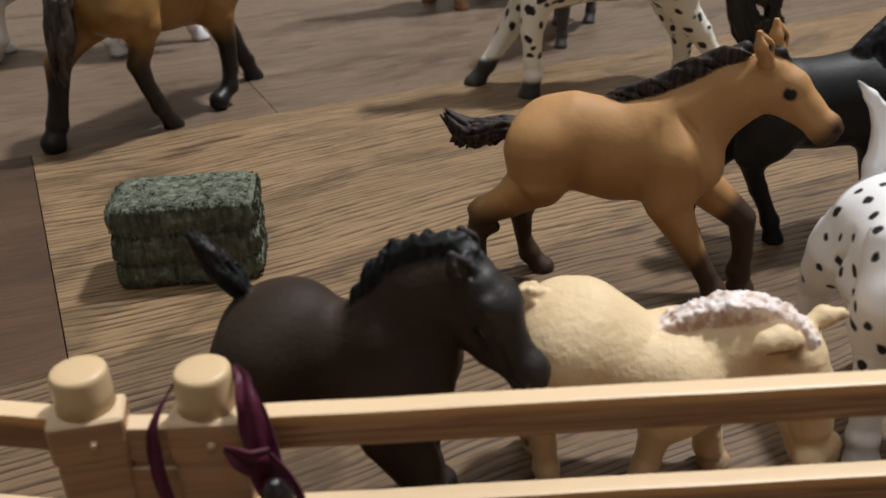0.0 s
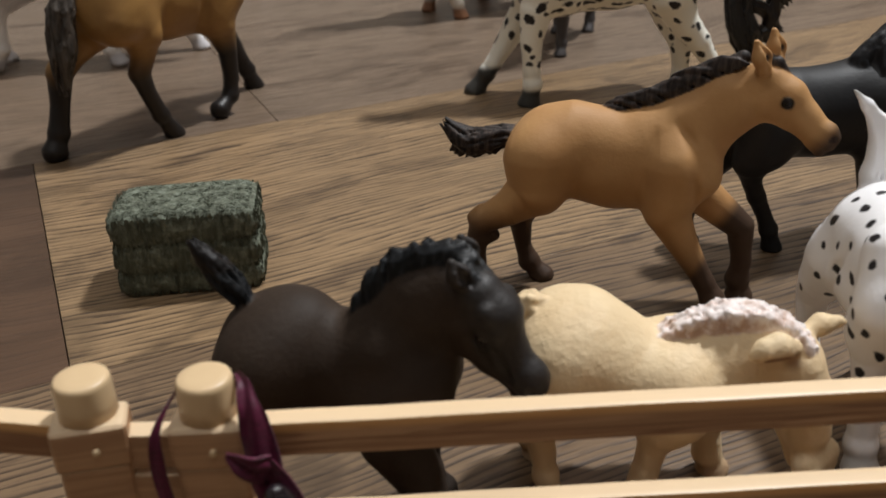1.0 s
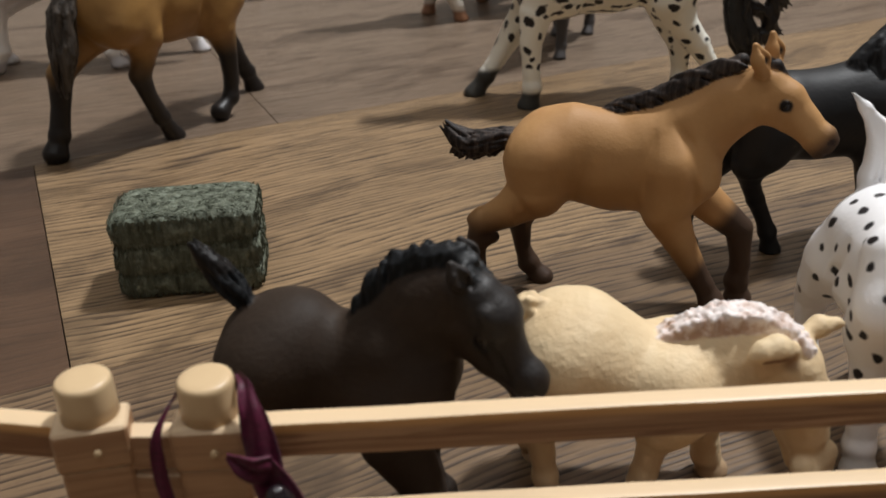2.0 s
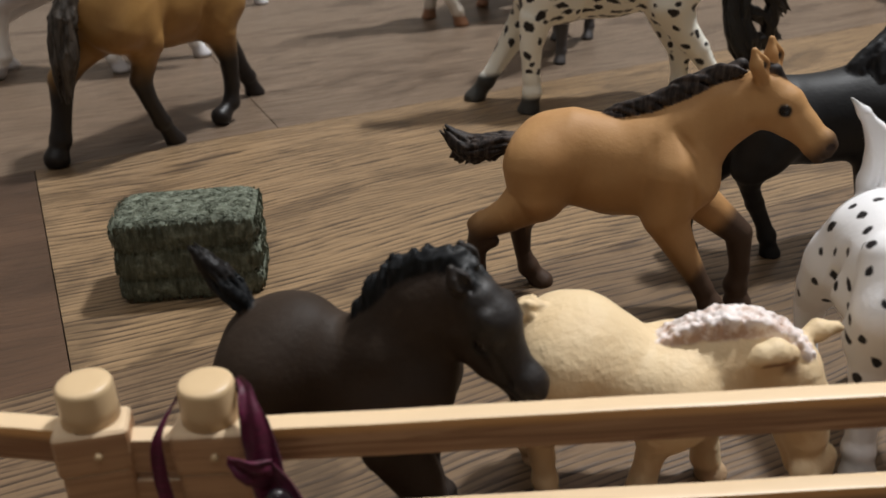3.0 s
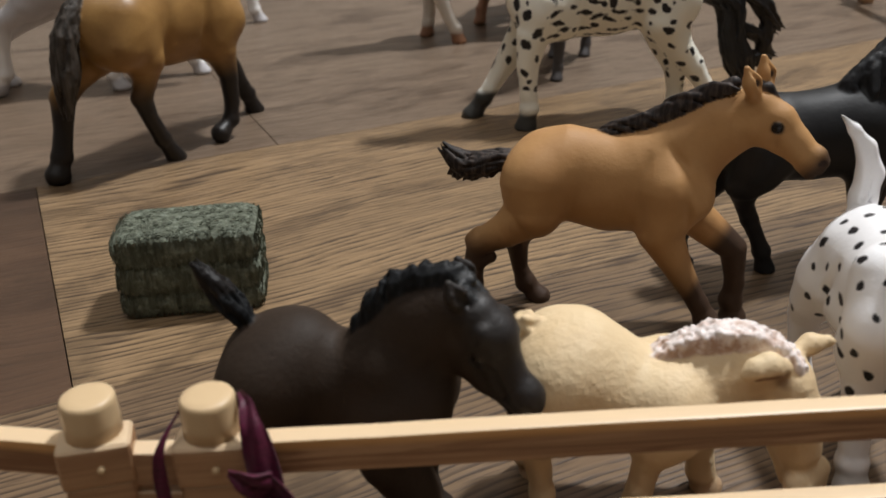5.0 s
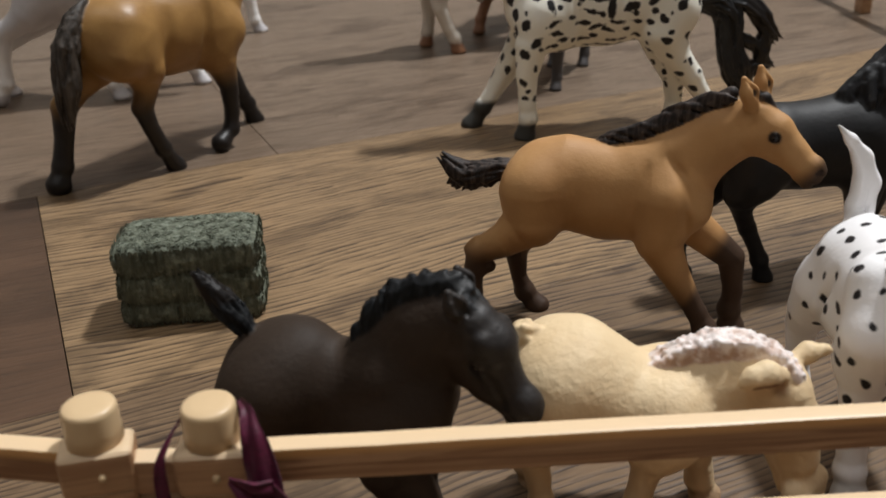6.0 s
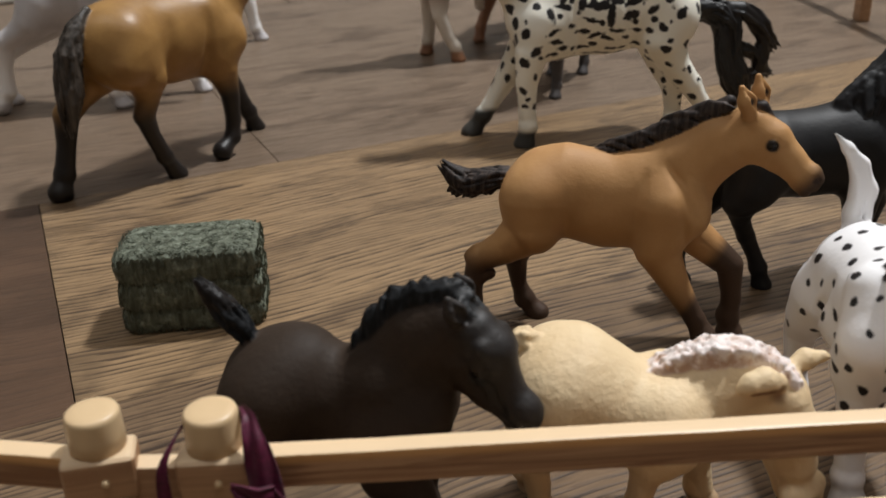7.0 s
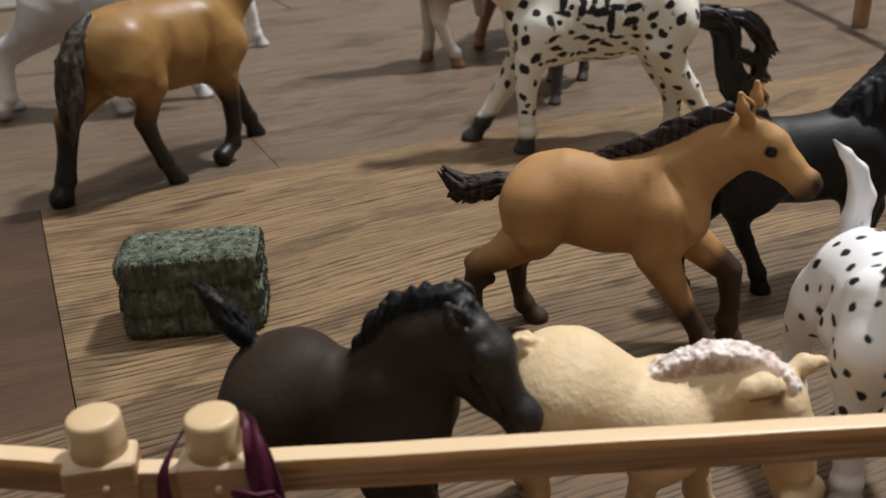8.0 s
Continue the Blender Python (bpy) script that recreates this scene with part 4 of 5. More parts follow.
def leopard_horse():
    legs = [
        ((17, 7, 48, 9.5), [(23.5, 9, 37, 6.2), (25.6, 10, 26, 4.2), (25.4, 10, 14, 3.1), (25, 10, 8.2, 3.4)], (26.4, 10, 2)),
        ((18, -7, 46, 9.5), [(25, -9, 33, 6), (33, -10, 20, 4.1), (38, -10, 12, 3.1), (41, -10, 7.6, 3.3)], (46, -10, 2)),
        ((-32, 7, 50, 10.5), [(-29, 9, 40, 8.6), (-34, 10, 30, 5.6), (-40.5, 10, 22, 4.3), (-46.5, 10, 13, 3.2), (-48, 10, 7.5, 3.4)], (-45, 10, 2)),
        ((-30, -7, 50, 10.5), [(-29, -7, 40, 8.4), (-31, -3, 30, 5.4), (-36, 2, 20, 4.3), (-36, 4, 11, 3.2), (-36, 5, 7, 3.4)], (-34, 6, 2)),
    ]
    tail = [(-41, 0, 48.5, 4.0), (-48, 0, 49.2, 4.6), (-55, 0, 47.4, 5.4), (-58.5, 0, 41, 5.2), (-59.0, 0, 31, 5.2), (-63.5, 0, 20, 5.8), (-67, 0, 10, 3.6)]

    curls = [[(-54, 0, 50.0, 3.0), (-63, 0, 48.4, 3.8), (-70.5, 0, 43, 3.8), (-75, 0, 36, 3.2), (-79.5, 0, 31.5, 1.2)],
             [(-73, 0, 40, 2.8), (-73.5, 0, 31, 3.0), (-73, 0, 24, 3.0), (-77.5, 0, 21.0, 1.0)],
             [(-63, 0, 34, 3.0), (-69, 0, 31.0, 2.4), (-73, 0, 27, 2.0)], [(-66, 0, 22, 3.4), (-72, 0, 20, 2.6), (-74.5, 0, 16.6, 1.0)]]

    def spots(x, y, z, rng):
        if z < 16 + 6 * (y < 0):
            return None
        a = rng.uniform(0, 6.283)
        if x < -22 or z < 34 or x > 18:
            big = 0.78 if z < 32 else 1.1
            r = big * rng.uniform(1.3, 1.9)
            hook = [((2.4 * r * math.cos(a), 0, 2.4 * r * math.sin(a)), 0.8 * r)] if rng.random() < 0.6 else []
            return (big * rng.uniform(5.4, 7.4), r, 1.5, (math.cos(a + 1.2), 0, math.sin(a + 1.2)), *hook)
        if z > 50:
            bar = (1, 0, rng.gauss(0, 0.2)) if rng.random() < 0.6 else (rng.gauss(0, 0.2), 0, 1)
            r = rng.uniform(1.25, 1.75)
            return (rng.uniform(4.6, 6.2), r, 3.0, bar, ((2.6 * r * math.cos(a), 0, 2.0 * r * math.sin(a)), 0.75 * r))
        return (rng.uniform(3.8, 5.2), rng.uniform(0.85, 1.15), 3.0, (1, 0, rng.gauss(0, 0.25)))
    neck = [(17, 0, 57, 13), (29, 0, 68, 11), (39, 0, 80, 8.6), (45, 0, 87, 7)]

    def paint(x, y, z):
        return (1 - ease(z, 5.5 + 4 * (y < 0) * (x > 0), 7.5 + 5 * (y < 0) * (x > 0))) * 0.97, 0 * x
    return adult("toy_horse", LEOPARD, 219, 330, 160, "white toy horse with black leopard spots and black tail", paint, tail, legs, neck, ((47, 0, 89), (63, 0, 70), (0.8, 0, 0.6)), seed=42, step=0.55, shift=-7, spots=(44, spots), strand=1.0, curls=curls)


def standing(name, mat, x, y, heading, label, seed, stride=4.0, dark=(4, 9), neck=None, head_at=None, tail=None, shift=0.0, near_hind=None, fore=None, muzzle=None, scale=1.0):
    legs = []
    for fx, kind in ((24, "fore"), (-26, "hind")):
        for c in (-1, 1):
            s = stride * c * (1 if kind == "fore" else -1)
            if kind == "fore":
                legs.append(((fx, 7 * c, 48, 9.5), [(fx + 0.2 * s, 9 * c, 36, 6), (fx + 0.7 * s, 10 * c, 23, 4.1), (fx + 0.9 * s, 10 * c, 13, 3.1), (fx + s, 10 * c, 8, 3.3)], (fx + 3 + s, 10 * c, 2)))
            else:
                legs.append(((fx, 7 * c, 50, 10.5), [(fx + 3, 9 * c, 40, 8.2), (fx - 5 + 0.4 * s, 10 * c, 31, 5.4), (fx - 11 + 0.6 * s, 10 * c, 25, 4.3), (fx - 9 + s, 10 * c, 14, 3.2), (fx - 8 + s, 10 * c, 8, 3.4)], (fx - 4 + s, 10 * c, 2)))
    if near_hind:
        legs[2] = near_hind
    if fore:
        legs[:2] = fore
    tail = tail or [(-36, 0, 64, 3), (-41, 0, 58, 4), (-44, 0, 46, 5), (-45, 0, 32, 5), (-44, 0, 18, 2.5)]
    neck = neck or [(24, 0, 57, 13), (36, 0, 68, 11), (46, 0, 80, 8.6), (52, 0, 87, 7)]

    def paint(px, py, pz):
        pale = (1 - ease(pz, *dark)) * ease(pz, 5, 7)
        if muzzle:
            pale = np.maximum(pale, ease(px, *muzzle) * (pz > 15) * (1 - ease(pz, 34, 46)))
        return pale, 0 * px
    return adult(name, mat, x, y, heading, label, paint, tail, legs, neck, head_at or ((54, 0, 89), (70, 0, 70), (0.8, 0, 0.6)), seed=seed, step=1.0, shift=shift, scale=scale)


def black_pony():
    S = Sculpt((-60, -16, -1), (46, 16, 82), 0.6)
    S.tube((-33, 0, 38.5, 9.5), (-27, 0, 38, 11), (-16, 0, 37.4, 11.2), (-5, 0, 38, 12), (2, 0, 39, 9.5), k=4, sy=0.85)
    S.tube((-1, 0, 42, 9), (5, 0, 50.5, 8.4), (12, 0, 60, 7.5), (17, 0, 64, 6), k=4, sy=0.7)
    for c in (-1, 1):
        S.tube((-31, 5 * c, 39, 7.5), (-34, 5.5 * c, 32, 6.5), k=4)
        S.tube((-3, 5 * c, 41, 6), (2, 5.5 * c, 33, 5.5), k=3.5)
    leg(S, (-33, -5, 36, 8), (-37.6, -5, 28.0, 4.6), (-36.2, -4, 21.8, 2.5), (-33.6, -3, 16.5, 2.2), (-30.6, -3, 10.5, 2.0), (-28.8, -3, 6.2, 2.2), hoof=(-27.2, -3, 1.0))
    leg(S, (-34, 5, 36, 8), (-38, 6.5, 29, 6), (-45, 7, 21, 3.8), (-48, 7, 15, 3.1), (-49, 7, 8, 2.5), (-49, 7, 5, 2.6), hoof=(-47.5, 7, 1.2))
    leg(S, (0, -5, 36, 7.5), (-2, -6, 27, 5.2), (-2, -6.5, 17, 3.4), (-1, -6.5, 9, 2.5), (-0.6, -6.5, 5, 2.7), hoof=(1, -6.5, 1.2))
    leg(S, (2, 5, 36, 7.5), (7, 6, 27, 5), (12, 6.5, 18, 3.4), (10, 6.5, 9, 2.5), (10, 6.5, 5, 2.7), hoof=(12, 6.5, 1.2))
    head(S, (18, 0, 67), (35, 0, 52), (0.75, 0, 0.8))
    strand_tail(S, [(-40, 0, 44, 2.5), (-45, 0, 42, 4), (-48, 0, 36, 4), (-50, 0, 28, 2)], 14, 0.8, 1.2, 51)
    mane_locks(S, [(-10.5, 0, 47.2), (-9, 0, 50.4), (-6, 0, 53.6), (-1.6, 0, 56.4), (5, 0, 59)], 26, 6, 1.25, -1, 54, droop=0.5, rise=1.0)
    crest = [(-7, 0, 48.5), (-3, 0, 54), (3, 0, 59.5), (10, 0, 66), (16, 0, 70)]
    mane_locks(S, crest, 30, 11, 1.2, -1, 52)
    mane_locks(S, crest, 30, 6, 1.1, 1, 53)
    return place(S.skin("toy_horse", BLACK, lambda x, y, z: (0 * x, 0 * x)), 215, 185, -12, "matt black toy pony with long mane")


def dotted_foal():
    S = Sculpt((-36, -18, -1), (42, 32, 76), 0.42)
    S.tube((-13.5, 0, 37.4, 10.4), (-8, 0, 36.8, 11.0), (2, 0, 37.0, 11.0), (8, 0, 38.0, 10.4), k=3.5, sy=0.9)
    S.tube((7, 0.5, 42, 9), (12.5, 3.5, 50, 7.6), (17, 10, 57, 6.6), (19.5, 14, 60.5, 5.6), k=4, sy=0.8)
    for c in (-1, 1):
        S.tube((-13, 3.6 * c, 39.0, 7.0), (-15.5, 5.2 * c, 34, 6.6), (-17.5, 6.0 * c, 28, 5.6), k=1.6)
        S.tube((5, 5.5 * c, 43, 5.6), (9.5, 6.4 * c, 35, 6.4), (7, 6.8 * c, 28.5, 5.6), k=1.6)
        S.tube((13, 3 * c, 37, 5.6), k=3)
        S.tube((-6, 5.0 * c, 33, 6.2), (-11, 5.2 * c, 31, 5.6), (-2, 4.6 * c, 31.5, 6.4), k=2)
        leg(S, (-16.5, 6.8 * c, 31, 6.2), (-19, 7.4 * c, 25.5, 4.9), (-23.0, 7.6 * c, 19.5, 3.4), (-23.2, 7.6 * c, 11, 2.4), (-22.6, 7.6 * c, 5.2, 2.7), hoof=(-20.4, 7.6 * c, 1.2), k=1.4)
        S.carve((-4.6, 10.6 * c, 40, 0.5), (-6.8, 10.4 * c, 33, 1.0), (-8.6, 9.6 * c, 27, 1.0), k=2.2)
    leg(S, (7.5, -6.4, 30, 6.2), (8.2, -6.8, 23.5, 4.2), (8.6, -7, 16, 3.1), (8.6, -7, 9, 2.4), (9.0, -7, 5, 2.7), hoof=(10.6, -7, 1.2), k=1.8)
    leg(S, (8, 6.4, 30, 6.2), (10.5, 6.8, 23.5, 4.2), (13, 7, 16, 3.1), (12.4, 7, 9, 2.4), (12.6, 7, 5, 2.7), hoof=(14.4, 7, 1.2), k=1.8)
    head(S, (20, 15, 62.5), (34, 23, 52), (0.6, 0.3, 0.8), ear=0.24)
    S.tube((-20.0, -0.6, 43.5, 2.7), (-21.5, -0.1, 47, 2.7), (-22, 0.7, 52, 2.6), (-22, -0.9, 57.4, 1.9), (-22, -3.7, 61.2, 1.1), (-22, -6.5, 64.2, 0.3), k=1.0)
    rng = random.Random(64)
    for i in range(9):
        o = -2.0 + 0.5 * i
        S.carve((-19.0, -0.1 + o, 47 + rng.uniform(-1, 3), 0.3), (-19.4, 0.7 + o, 52, 0.42), (-20.0, -0.9 + o * 0.7, 57.5, 0.35), (-20.8, -3.3 + o * 0.4, 60.6, 0.2), k=0.25)
    crest = [(6.5, -0.8, 49.6), (10, 0.4, 54), (13.5, 4.5, 58.5), (17, 10, 62.5)]
    mane_locks(S, crest, 22, 8, 1.3, -1, 62)
    mane_locks(S, crest, 14, 5, 1.2, 1, 65)

    S.spots = (63, lambda x, y, z, rng: (rng.uniform(3.9, 5.4), rng.uniform(0.62, 1.0), 1.5, (rng.gauss(0, 1), rng.gauss(0, 0.5), 1)) if 22 < z < 49 and (x > -15 or z < 45) else None)

    def paint(x, y, z):
        return (1 - ease(z, 3.5, 6)) * 0.9 + 0.8 * ease(z, 62.0, 64.5) * (x < -18), 0 * x
    return place(S.skin("toy_foal", DOTTED, paint), 150.5, 115.6, -116, "white toy foal with small black dots and raised tail")


# ---- hay bale ----
def hay_bale():
    top = tagged(new("toy_hay_bale"), "grey-green moulded toy hay bale", "hay bale")
    m1, t, b = material("green_straw_plastic", 0.75, 0.3)
    v = coords(t, (700, 700, 120))
    f = noise_tex(t, v, 1.0, 4, 0.6)
    g = noise_tex(t, coords(t), 500, 2)
    col = mixer(t, ramp(t, f, [(0.3, 0.0), (0.7, 1.0)]), (0.056, 0.062, 0.042), (0.155, 0.170, 0.126))
    col = mixer(t, ramp(t, g, [(0.5, 0.0), (0.75, 0.5)]), col, (0.30, 0.34, 0.27))
    t.links.new(col, b.inputs["Base Color"])
    bump(t, b, f, 0.7, 0.001)
    lx, ly, lz = 19.0, 11.0, 23.5
    cuts = (0.0, 0.29, 0.63, 1.0)

    def girth(zz):
        """The three strapped layers swell between the straps."""
        for a, c in zip(cuts, cuts[1:]):
            if zz <= c + 1e-6:
                f = min(max((zz - a) / (c - a), 0), 1)
                return 0.86 + 0.15 * math.sin(math.pi * f) ** 0.33
        return 0.86

    def on_side(q):
        zz = (q.z + 1) / 2
        g = girth(zz) if zz < 0.82 else max(girth(zz), 0.97)
        return Vector((q.x * lx * g, q.y * ly * g, zz * lz))
    bm = bmesh.new()
    bmesh.ops.create_cube(bm, size=2)
    bmesh.ops.subdivide_edges(bm, edges=bm.edges[:], cuts=54, use_grid_fill=True)
    for vt in bm.verts:
        q = vt.co / (abs(vt.co.x) ** 9 + abs(vt.co.y) ** 9 + abs(vt.co.z) ** 9) ** (1 / 9)
        w = on_side(q)
        w += 0.4 * Vector(noise.noise_vector(w * 0.45)) + 0.22 * Vector(noise.noise_vector(w * 1.9))
        w.z = max(w.z, 0)
        vt.co = w / 1000
    part("body", bm, m1, top, smooth=True)
    # chopped straw on every side, upright on the flanks and scattered on top
    rng = random.Random(9)
    bm = bmesh.new()
    for i in range(7000):
        u, w = rng.uniform(-0.98, 0.98), rng.uniform(-0.95, 0.98)
        face = rng.random()
        if face < 0.40:
            q, nrm, along = Vector((u, rng.uniform(-0.97, 0.97), 1)), Vector((0, 0, 1)), Vector((rng.gauss(0, 0.6), rng.gauss(0, 1), 0.0))
        elif face < 0.86:
            side = -1 if rng.random() < 0.8 else 1
            q, nrm, along = Vector((u, side, min(w, 0.80))), Vector((0, side, 0)), Vector((rng.gauss(0, 0.09), 0, 1))
        else:
            side = rng.choice((-1, 1))
            q, nrm, along = Vector((side, u, min(w, 0.80))), Vector((side, 0, 0)), Vector((0, rng.gauss(0, 0.16), 1))
        q /= (abs(q.x) ** 9 + abs(q.y) ** 9 + abs(q.z) ** 9) ** (1 / 9)
        zz = (q.z + 1) / 2
        if nrm.z == 0 and min(abs(zz - c) for c in cuts[1:3]) < 0.035:
            continue
        c = on_side(q)
        along.normalize()
        side_v = along.cross(nrm).normalized()
        hl, hw = rng.uniform(0.5, 1.1) * (0.7 if nrm.z else 1.7), rng.uniform(0.09, 0.17)
        tilt = nrm * (rng.uniform(-0.03, 0.05) if nrm.z else rng.uniform(-0.10, 0.12))
        base = []
        for e, o in ((-1, -tilt), (1, tilt)):
            for k in range(3):
                a = k * 2.0944
                base.append(bm.verts.new((c + along * hl * e + o + side_v * hw * math.cos(a) + nrm * hw * math.sin(a)) / 1000))
        for vt in base:
            vt.co.z = max(vt.co.z, 0.0002)
        for k in range(3):
            j = (k + 1) % 3
            bm.faces.new((base[k], base[j], base[3 + j], base[3 + k]))
        bm.faces.new(base[3:])
        bm.faces.new(base[:3][::-1])
    s = part("straw", bm, m1, top, "chopped green straw relief")
    s["kind"] = "stuff"
    top.matrix_world = pose(0.0425, 0.2490, 0, 0, 0, -18)
    return top


# ---- fence ----
def rail_mesh(length, tall=0.006):
    bm = bmesh.new()
    add_box(bm, (0, -0.0018, -tall), (length, 0.0018, 0), 0.0005, 2)
    for i in range(1, 12):
        bmesh.ops.bisect_plane(bm, geom=bm.verts[:] + bm.edges[:] + bm.faces[:], plane_co=(length * i / 12, 0, 0), plane_no=(1, 0, 0))
    for v in bm.verts:
        v.co.z += 0.00018 * noise.noise(v.co * 60)
        v.co.y += 0.00015 * noise.noise(v.co * 80 + Vector((3, 3, 3)))
    return bm


def add_post(panel, x, side, turn, top=0.0458, rail_z=0.0391):
    bm = bmesh.new()
    r = 0.0041
    ys = sorted((-0.0044 * side, 0.0022 * side))
    add_box(bm, (-0.0051, ys[0], 0.0), (0.0051, ys[1], rail_z - 0.0064), 0.0012, 3)
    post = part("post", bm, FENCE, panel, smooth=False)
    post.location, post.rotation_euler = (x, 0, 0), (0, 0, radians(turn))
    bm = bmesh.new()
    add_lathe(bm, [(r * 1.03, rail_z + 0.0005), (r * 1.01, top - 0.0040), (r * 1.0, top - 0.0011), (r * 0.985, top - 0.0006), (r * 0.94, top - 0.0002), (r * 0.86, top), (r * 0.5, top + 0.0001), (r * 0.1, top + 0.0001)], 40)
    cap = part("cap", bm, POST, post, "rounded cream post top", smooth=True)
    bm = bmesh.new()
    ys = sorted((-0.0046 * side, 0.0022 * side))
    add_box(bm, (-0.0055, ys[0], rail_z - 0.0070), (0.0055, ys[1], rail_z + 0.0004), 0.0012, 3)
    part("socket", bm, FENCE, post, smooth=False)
    bm = bmesh.new()
    add_lathe(bm, [(0.0006, 0), (0.0006, 0.0008), (0.0004, 0.0010)], 14)
    bmesh.ops.transform(bm, matrix=pose(0.0008 * side, -0.0043 * side, rail_z - 0.0034, 90 * side, 0, 0), verts=bm.verts)
    part("pin", bm, POST, post, "moulded pin head", smooth=True)
    return post


def fence_panel(label, length, rails=(0.0391, 0.0219, 0.0085), posts=(0.0,), side=1, turn=0):
    top = tagged(new("toy_fence_panel"), label, "fence", "toy paddock fence")
    for z in rails:
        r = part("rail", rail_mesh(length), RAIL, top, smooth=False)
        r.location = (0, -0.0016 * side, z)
    for x in posts:
        add_post(top, x, side, turn)
    return top


def fences():
    right = fence_panel("cream plastic toy fence panel with grained rails", 0.15, posts=(0.0, 0.15))
    right.matrix_world = pose(0.0260, 0.1288, 0, 0, 0, -22)
    left = fence_panel("cream plastic toy fence panel beside the ribbon post", 0.12, rails=(0.0391, 0.0205, 0.0080), posts=(0.0, 0.12), side=-1, turn=22)
    left.matrix_world = pose(0.0100, 0.1368, 0, 0, 0, 180 - 34)
    link = tagged(new("fence_link"), "short cream plastic link between fence posts", "fence link", "toy paddock fence")
    for z, tall in ((0.0370, 0.006), (0.0296, 0.0296)):
        r = part("rail", rail_mesh(0.0115, tall), FENCE, link)
        r.location = (0, 0, z)
    link.matrix_world = pose(0.0130, 0.1345, 0, 0, 0, -26)
    far = fence_panel("cream plastic toy fence panel far behind the horses", 0.15, rails=(0.0391, 0.0300), posts=(0.0, 0.15))
    far.matrix_world = pose(0.4810, 0.4330, 0, 0, 0, 67.5)
    far = fence_panel("cream plastic toy fence panel at the far corner", 0.12, rails=(0.0391, 0.0300), posts=(0.12,))
    far.matrix_world = pose(0.4794, 0.4290, 0, 0, 0, -112.5)


# ---- ribbon ----
def strip(bm, pts, widths, across, thick=0.00025, subdivide=6, fold=0.0004):
    """A cloth band along points, with a width and a direction across it at each."""
    P, W, A = [Vector(p) for p in pts], widths, [Vector(a).normalized() for a in across]
    rows = []
    n = (len(P) - 1) * subdivide
    for i in range(n + 1):
        s = min(i / subdivide, len(P) - 1.0001)
        j = int(s)
        f = s - j
        p0, p1, p2, p3 = P[max(j - 1, 0)], P[j], P[j + 1], P[min(j + 2, len(P) - 1)]
        p = 0.5 * (2 * p1 + (p2 - p0) * f + (2 * p0 - 5 * p1 + 4 * p2 - p3) * f * f + (3 * p1 - p0 - 3 * p2 + p3) * f ** 3)
        a = A[j].lerp(A[j + 1], f).normalized()
        w = W[j] * (1 - f) + W[j + 1] * f
        t = (p2 - p1).normalized()
        nrm = t.cross(a).normalized()
        row = []
        for k in range(7):
            c = (k / 6 - 0.5) * w
            row.append(p + a * c + nrm * (fold * math.sin(k * 1.3 + i * 0.16) * min(1, w / 0.004)))
        rows.append((row, nrm))
    for sgn in (1, -1):
        g = [[bm.verts.new(q + nrm * thick * sgn) for q in row] for row, nrm in rows]
        for a, b in zip(g, g[1:]):
            for k in range(6):
                f4 = (a[k], a[k + 1], b[k + 1], b[k])
                bm.faces.new(f4 if sgn > 0 else f4[::-1])
        if sgn > 0:
            first = g
    for a, b in zip(range(len(rows) - 1), range(1, len(rows))):
        for k in (0, 6):
            bm.faces.new((first[a][k], first[b][k], g[b][k], g[a][k]))


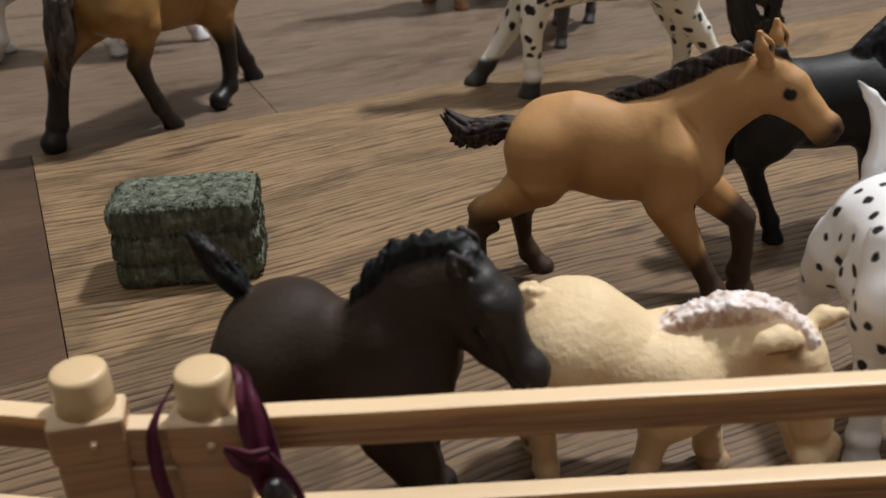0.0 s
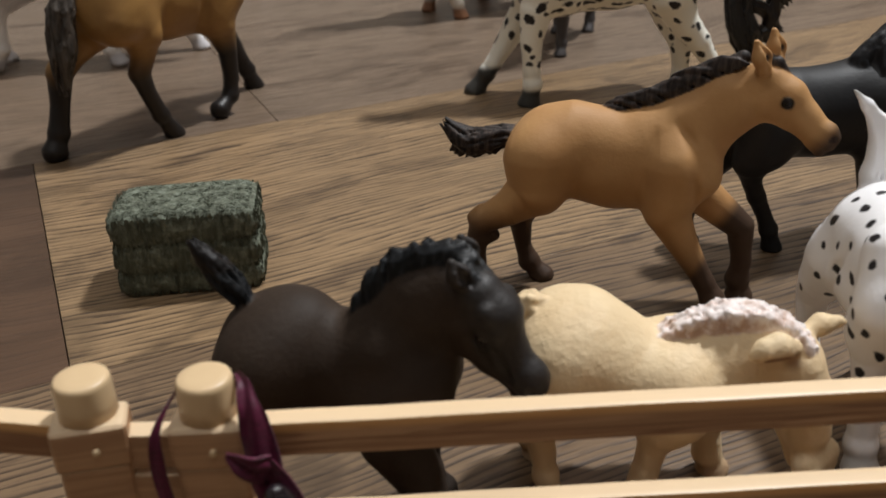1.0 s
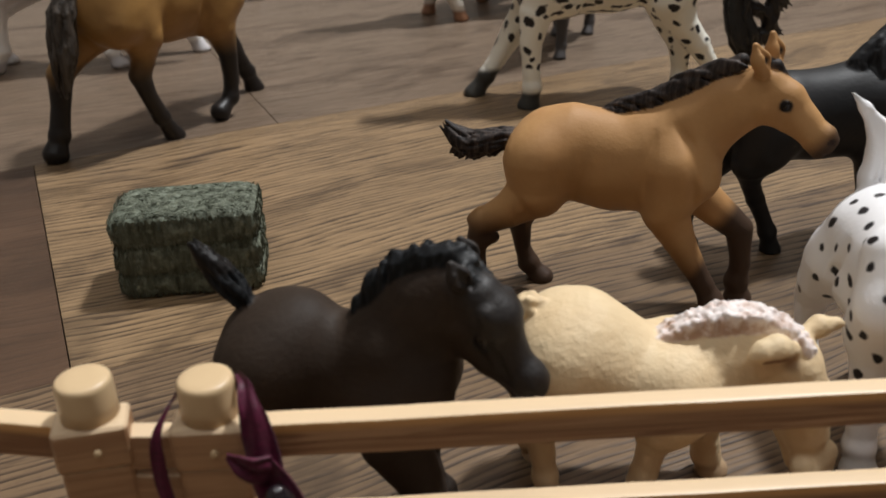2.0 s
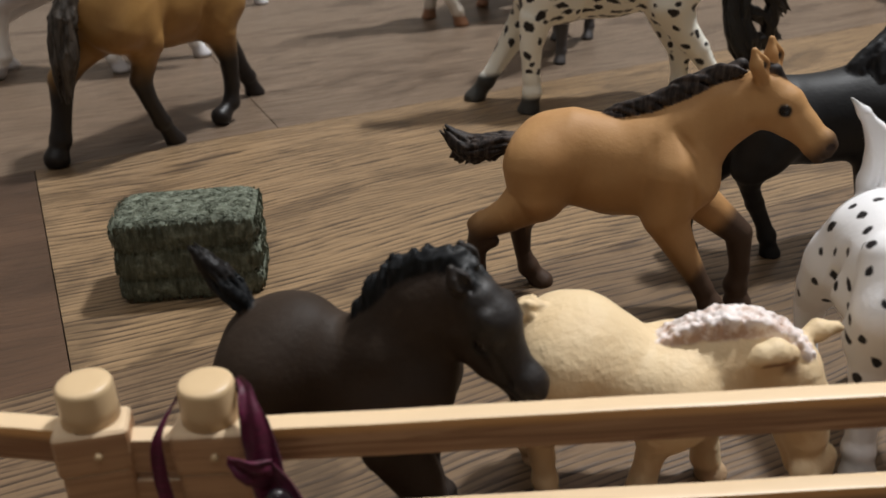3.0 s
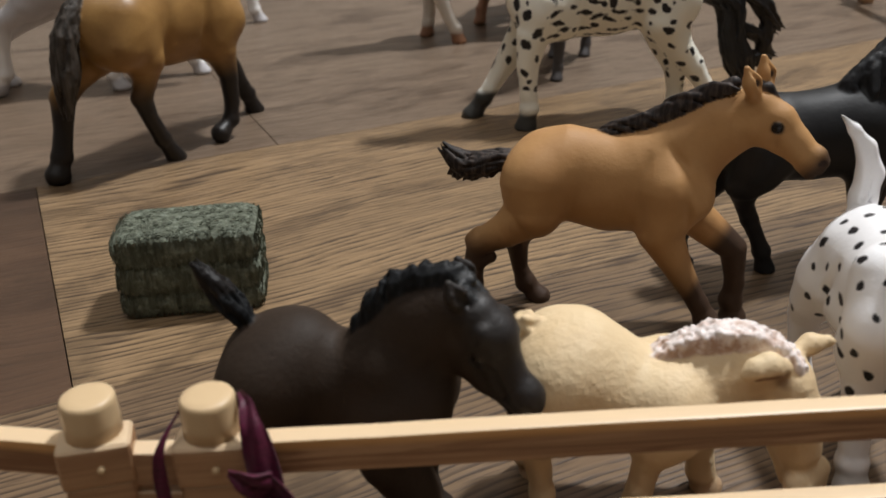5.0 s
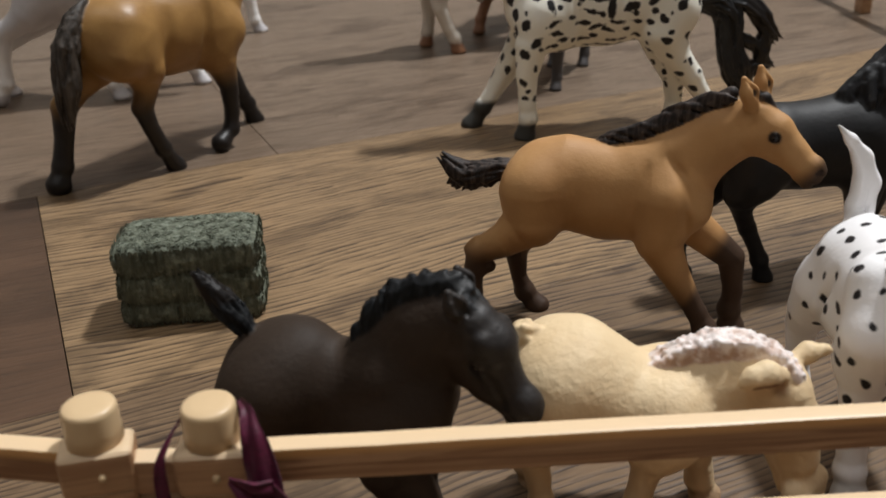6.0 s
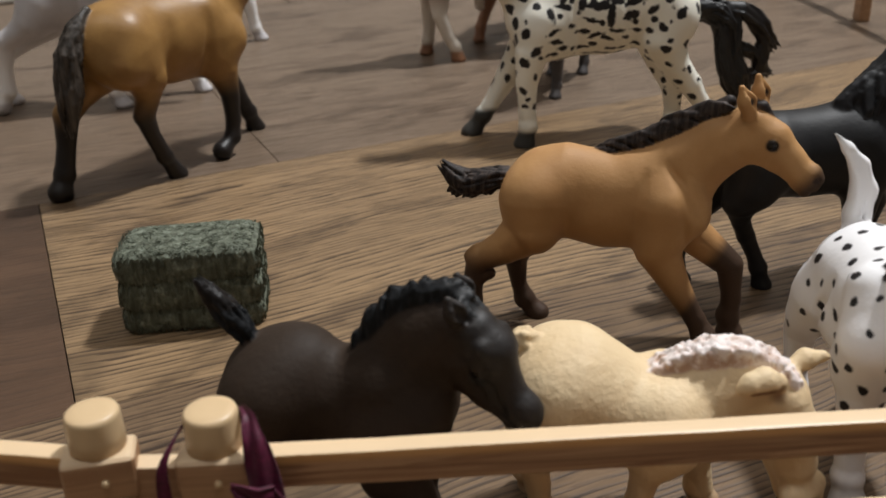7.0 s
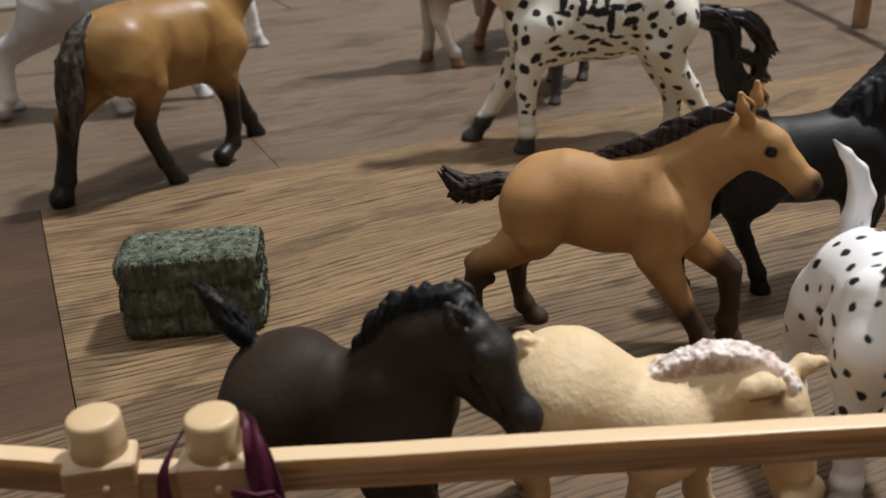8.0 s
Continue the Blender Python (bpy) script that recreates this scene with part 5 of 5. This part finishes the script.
def ribbon():
    m, t, b = material("plum_satin", 0.52, 0.3)
    f = noise_tex(t, coords(t, (200, 200, 900)), 3.0, 3)
    t.links.new(mixer(t, ramp(t, f, [(0.3, 0.0), (0.7, 1.0)]), (0.045, 0.0022, 0.013), (0.100, 0.005, 0.032)), b.inputs["Base Color"])
    b.inputs["Sheen Weight"].default_value = 0.1
    bump(t, b, f, 0.2, 0.0004)
    g, t2, b2 = material("black_bead_glass", 0.05)
    b2.inputs["Base Color"].default_value = (0.012, 0.008, 0.011, 1)
    b2.inputs["Coat Weight"].default_value = 0.6
    top = tagged(new("ribbon"), "plum satin ribbon tied round a fence post", "ribbon")
    bm = bmesh.new()
    strip(bm, [(0.0046, 0.0010, 0.0452), (0.0058, -0.0012, 0.0450), (0.0063, -0.0030, 0.0438), (0.0070, -0.0046, 0.0420), (0.0075, -0.0057, 0.0388), (0.0080, -0.0064, 0.0362), (0.0084, -0.0070, 0.0345)],
          [0.0008, 0.0018, 0.0027, 0.0037, 0.0047, 0.0051, 0.0050], [(0.6, 0.4, 0.6), (0.9, 0.2, 0.3), (1, 0.1, 0.0), (1, 0.05, -0.05), (1, 0.0, -0.05), (1, 0.0, -0.05), (1, 0.0, 0.0)], fold=0.0007)
    part("band", bm, m, top, smooth=True)
    bm = bmesh.new()
    strip(bm, [(-0.0042, -0.0008, 0.0436), (-0.0058, -0.0030, 0.0417), (-0.0070, -0.0047, 0.0390), (-0.0072, -0.0053, 0.0354), (-0.0070, -0.0057, 0.0308), (-0.0062, -0.0062, 0.0262)],
          [0.0008, 0.0010, 0.0016, 0.0020, 0.0020, 0.0019], [(0.6, 0.7, 0.3), (0.8, 0.5, 0.2), (0.95, 0.3, 0.1), (0.98, 0.2, 0.0), (0.95, 0.2, 0.1), (0.9, 0.2, 0.2)])
    part("band", bm, m, top, smooth=True)
    bm = bmesh.new()
    strip(bm, [(0.0046, 0.0010, 0.0452), (0.0026, 0.0046, 0.0418), (-0.0022, 0.0046, 0.0414), (-0.0042, -0.0008, 0.0436)],
          [0.0010, 0.0018, 0.0018, 0.0010], [(0.5, 0.5, 0.6), (0, 0, 1), (0, 0, 1), (0.2, 0.9, 0.2)])
    part("band", bm, m, top, smooth=True)
    bm = bmesh.new()
    strip(bm, [(0.0034, -0.0078, 0.0376), (0.0052, -0.0090, 0.0369), (0.0074, -0.0093, 0.0361), (0.0094, -0.0088, 0.0358)],
          [0.0010, 0.0031, 0.0040, 0.0034], [(0.1, 0.1, 1), (0.15, 0.2, 1), (0.1, -0.2, 1), (0.2, 0.0, 1)], fold=0.0007)
    part("bow_loop", bm, m, top, smooth=True)
    bm = bmesh.new()
    strip(bm, [(0.0080, -0.0084, 0.0362), (0.0094, -0.0088, 0.0332), (0.0106, -0.0090, 0.0300), (0.0118, -0.0088, 0.0240)],
          [0.0042, 0.0054, 0.0056, 0.0046], [(0.8, 0.1, 0.5), (0.95, 0.1, 0.3), (1, 0.0, 0.1), (1, 0.1, 0)], fold=0.0007)
    part("bow_loop", bm, m, top, smooth=True)
    bm = bmesh.new()
    bmesh.ops.create_uvsphere(bm, u_segments=28, v_segments=20, radius=1.0)
    bmesh.ops.transform(bm, matrix=Matrix.Translation((0.0106, -0.0112, 0.0314)) @ Matrix.Rotation(radians(-14), 4, "Y") @ Matrix.Diagonal((0.0022, 0.0019, 0.0033, 1)), verts=bm.verts)
    part("bead", bm, g, top, "shiny black glass bead", smooth=True)
    top.matrix_world = pose(0.0260, 0.1288, 0, 0, 0, -22)
    return top


hay_bale()
tan_foal()
dark_foal()
cream_foal()
golden_horse()
leopard_horse()
black_pony()
dotted_foal()
standing("toy_horse", GREY, 47, 493, -18, "pale grey toy horse behind the golden horse", 71, stride=18.0, dark=(20, 40), shift=5.0,
         tail=[(-30, 0, 66, 3), (-36, 0, 72, 4), (-46, 0, 77, 5), (-58, 0, 76, 4), (-64, 0, 72, 2)],
         near_hind=((-22, -7, 50, 10.5), [(-26, -9, 43, 8.0), (-33, -10, 38.5, 5.2), (-40, -10, 34.5, 4.4), (-42.5, -10, 22, 3.3), (-43.5, -10, 11, 3.5)], (-48, -10, 4.5)))
standing("toy_horse", GREY, 115, 602, 0, "white-legged grey toy horse at the far back", 72, stride=-8.0, dark=(20, 40))
standing("toy_horse", CHESTNUT, 250, 484, 172, "chestnut toy horse with white stockings", 73, dark=(25, 45),
         fore=[((26, -8, 46, 9), [(27, -10, 36, 5.6), (28, -12, 24, 3.9), (28, -12, 14, 3.0), (29, -12, 8, 3.2)], (30, -12, 2)),
               ((25, 8, 46, 9), [(28, 11, 36, 5.6), (28.6, 12, 26, 3.9), (24, 12, 14, 3.0), (20.5, 12, 8.4, 3.2)], (18.5, 12, 2))])
standing("toy_horse", CHESTNUT, 286, 519, 215, "chestnut toy horse grazing with a lowered pale muzzle", 74, dark=(0.1, 0.2), muzzle=(22, 30),
         neck=[(24, 0, 57, 13), (33, -2, 52, 10), (36, -3, 46, 8), (36, -4, 43, 7)], head_at=((36, -4, 44), (33, -3.4, 20), (1, 0, 0.1)),
         fore=[((24, -7, 46, 9), [(15, -4, 36, 5.0), (15.5, -4.5, 25, 3.6), (20.5, -7, 14, 2.8), (23, -8, 8, 3.0)], (25, -8, 2)),
               ((22, 7, 46, 9), [(14, 8, 36, 5.4), (9, 8, 24, 3.8), (7, 8, 14, 3.0), (6, 8, 8, 3.2)], (8, 8, 2))])
standing("toy_foal", SLATE, 248.6, 403.3, 222, "dark slate toy foal behind the spotted horse", 75, dark=(2, 8), scale=0.72)
fences()
ribbon()
planks(FLOOR)
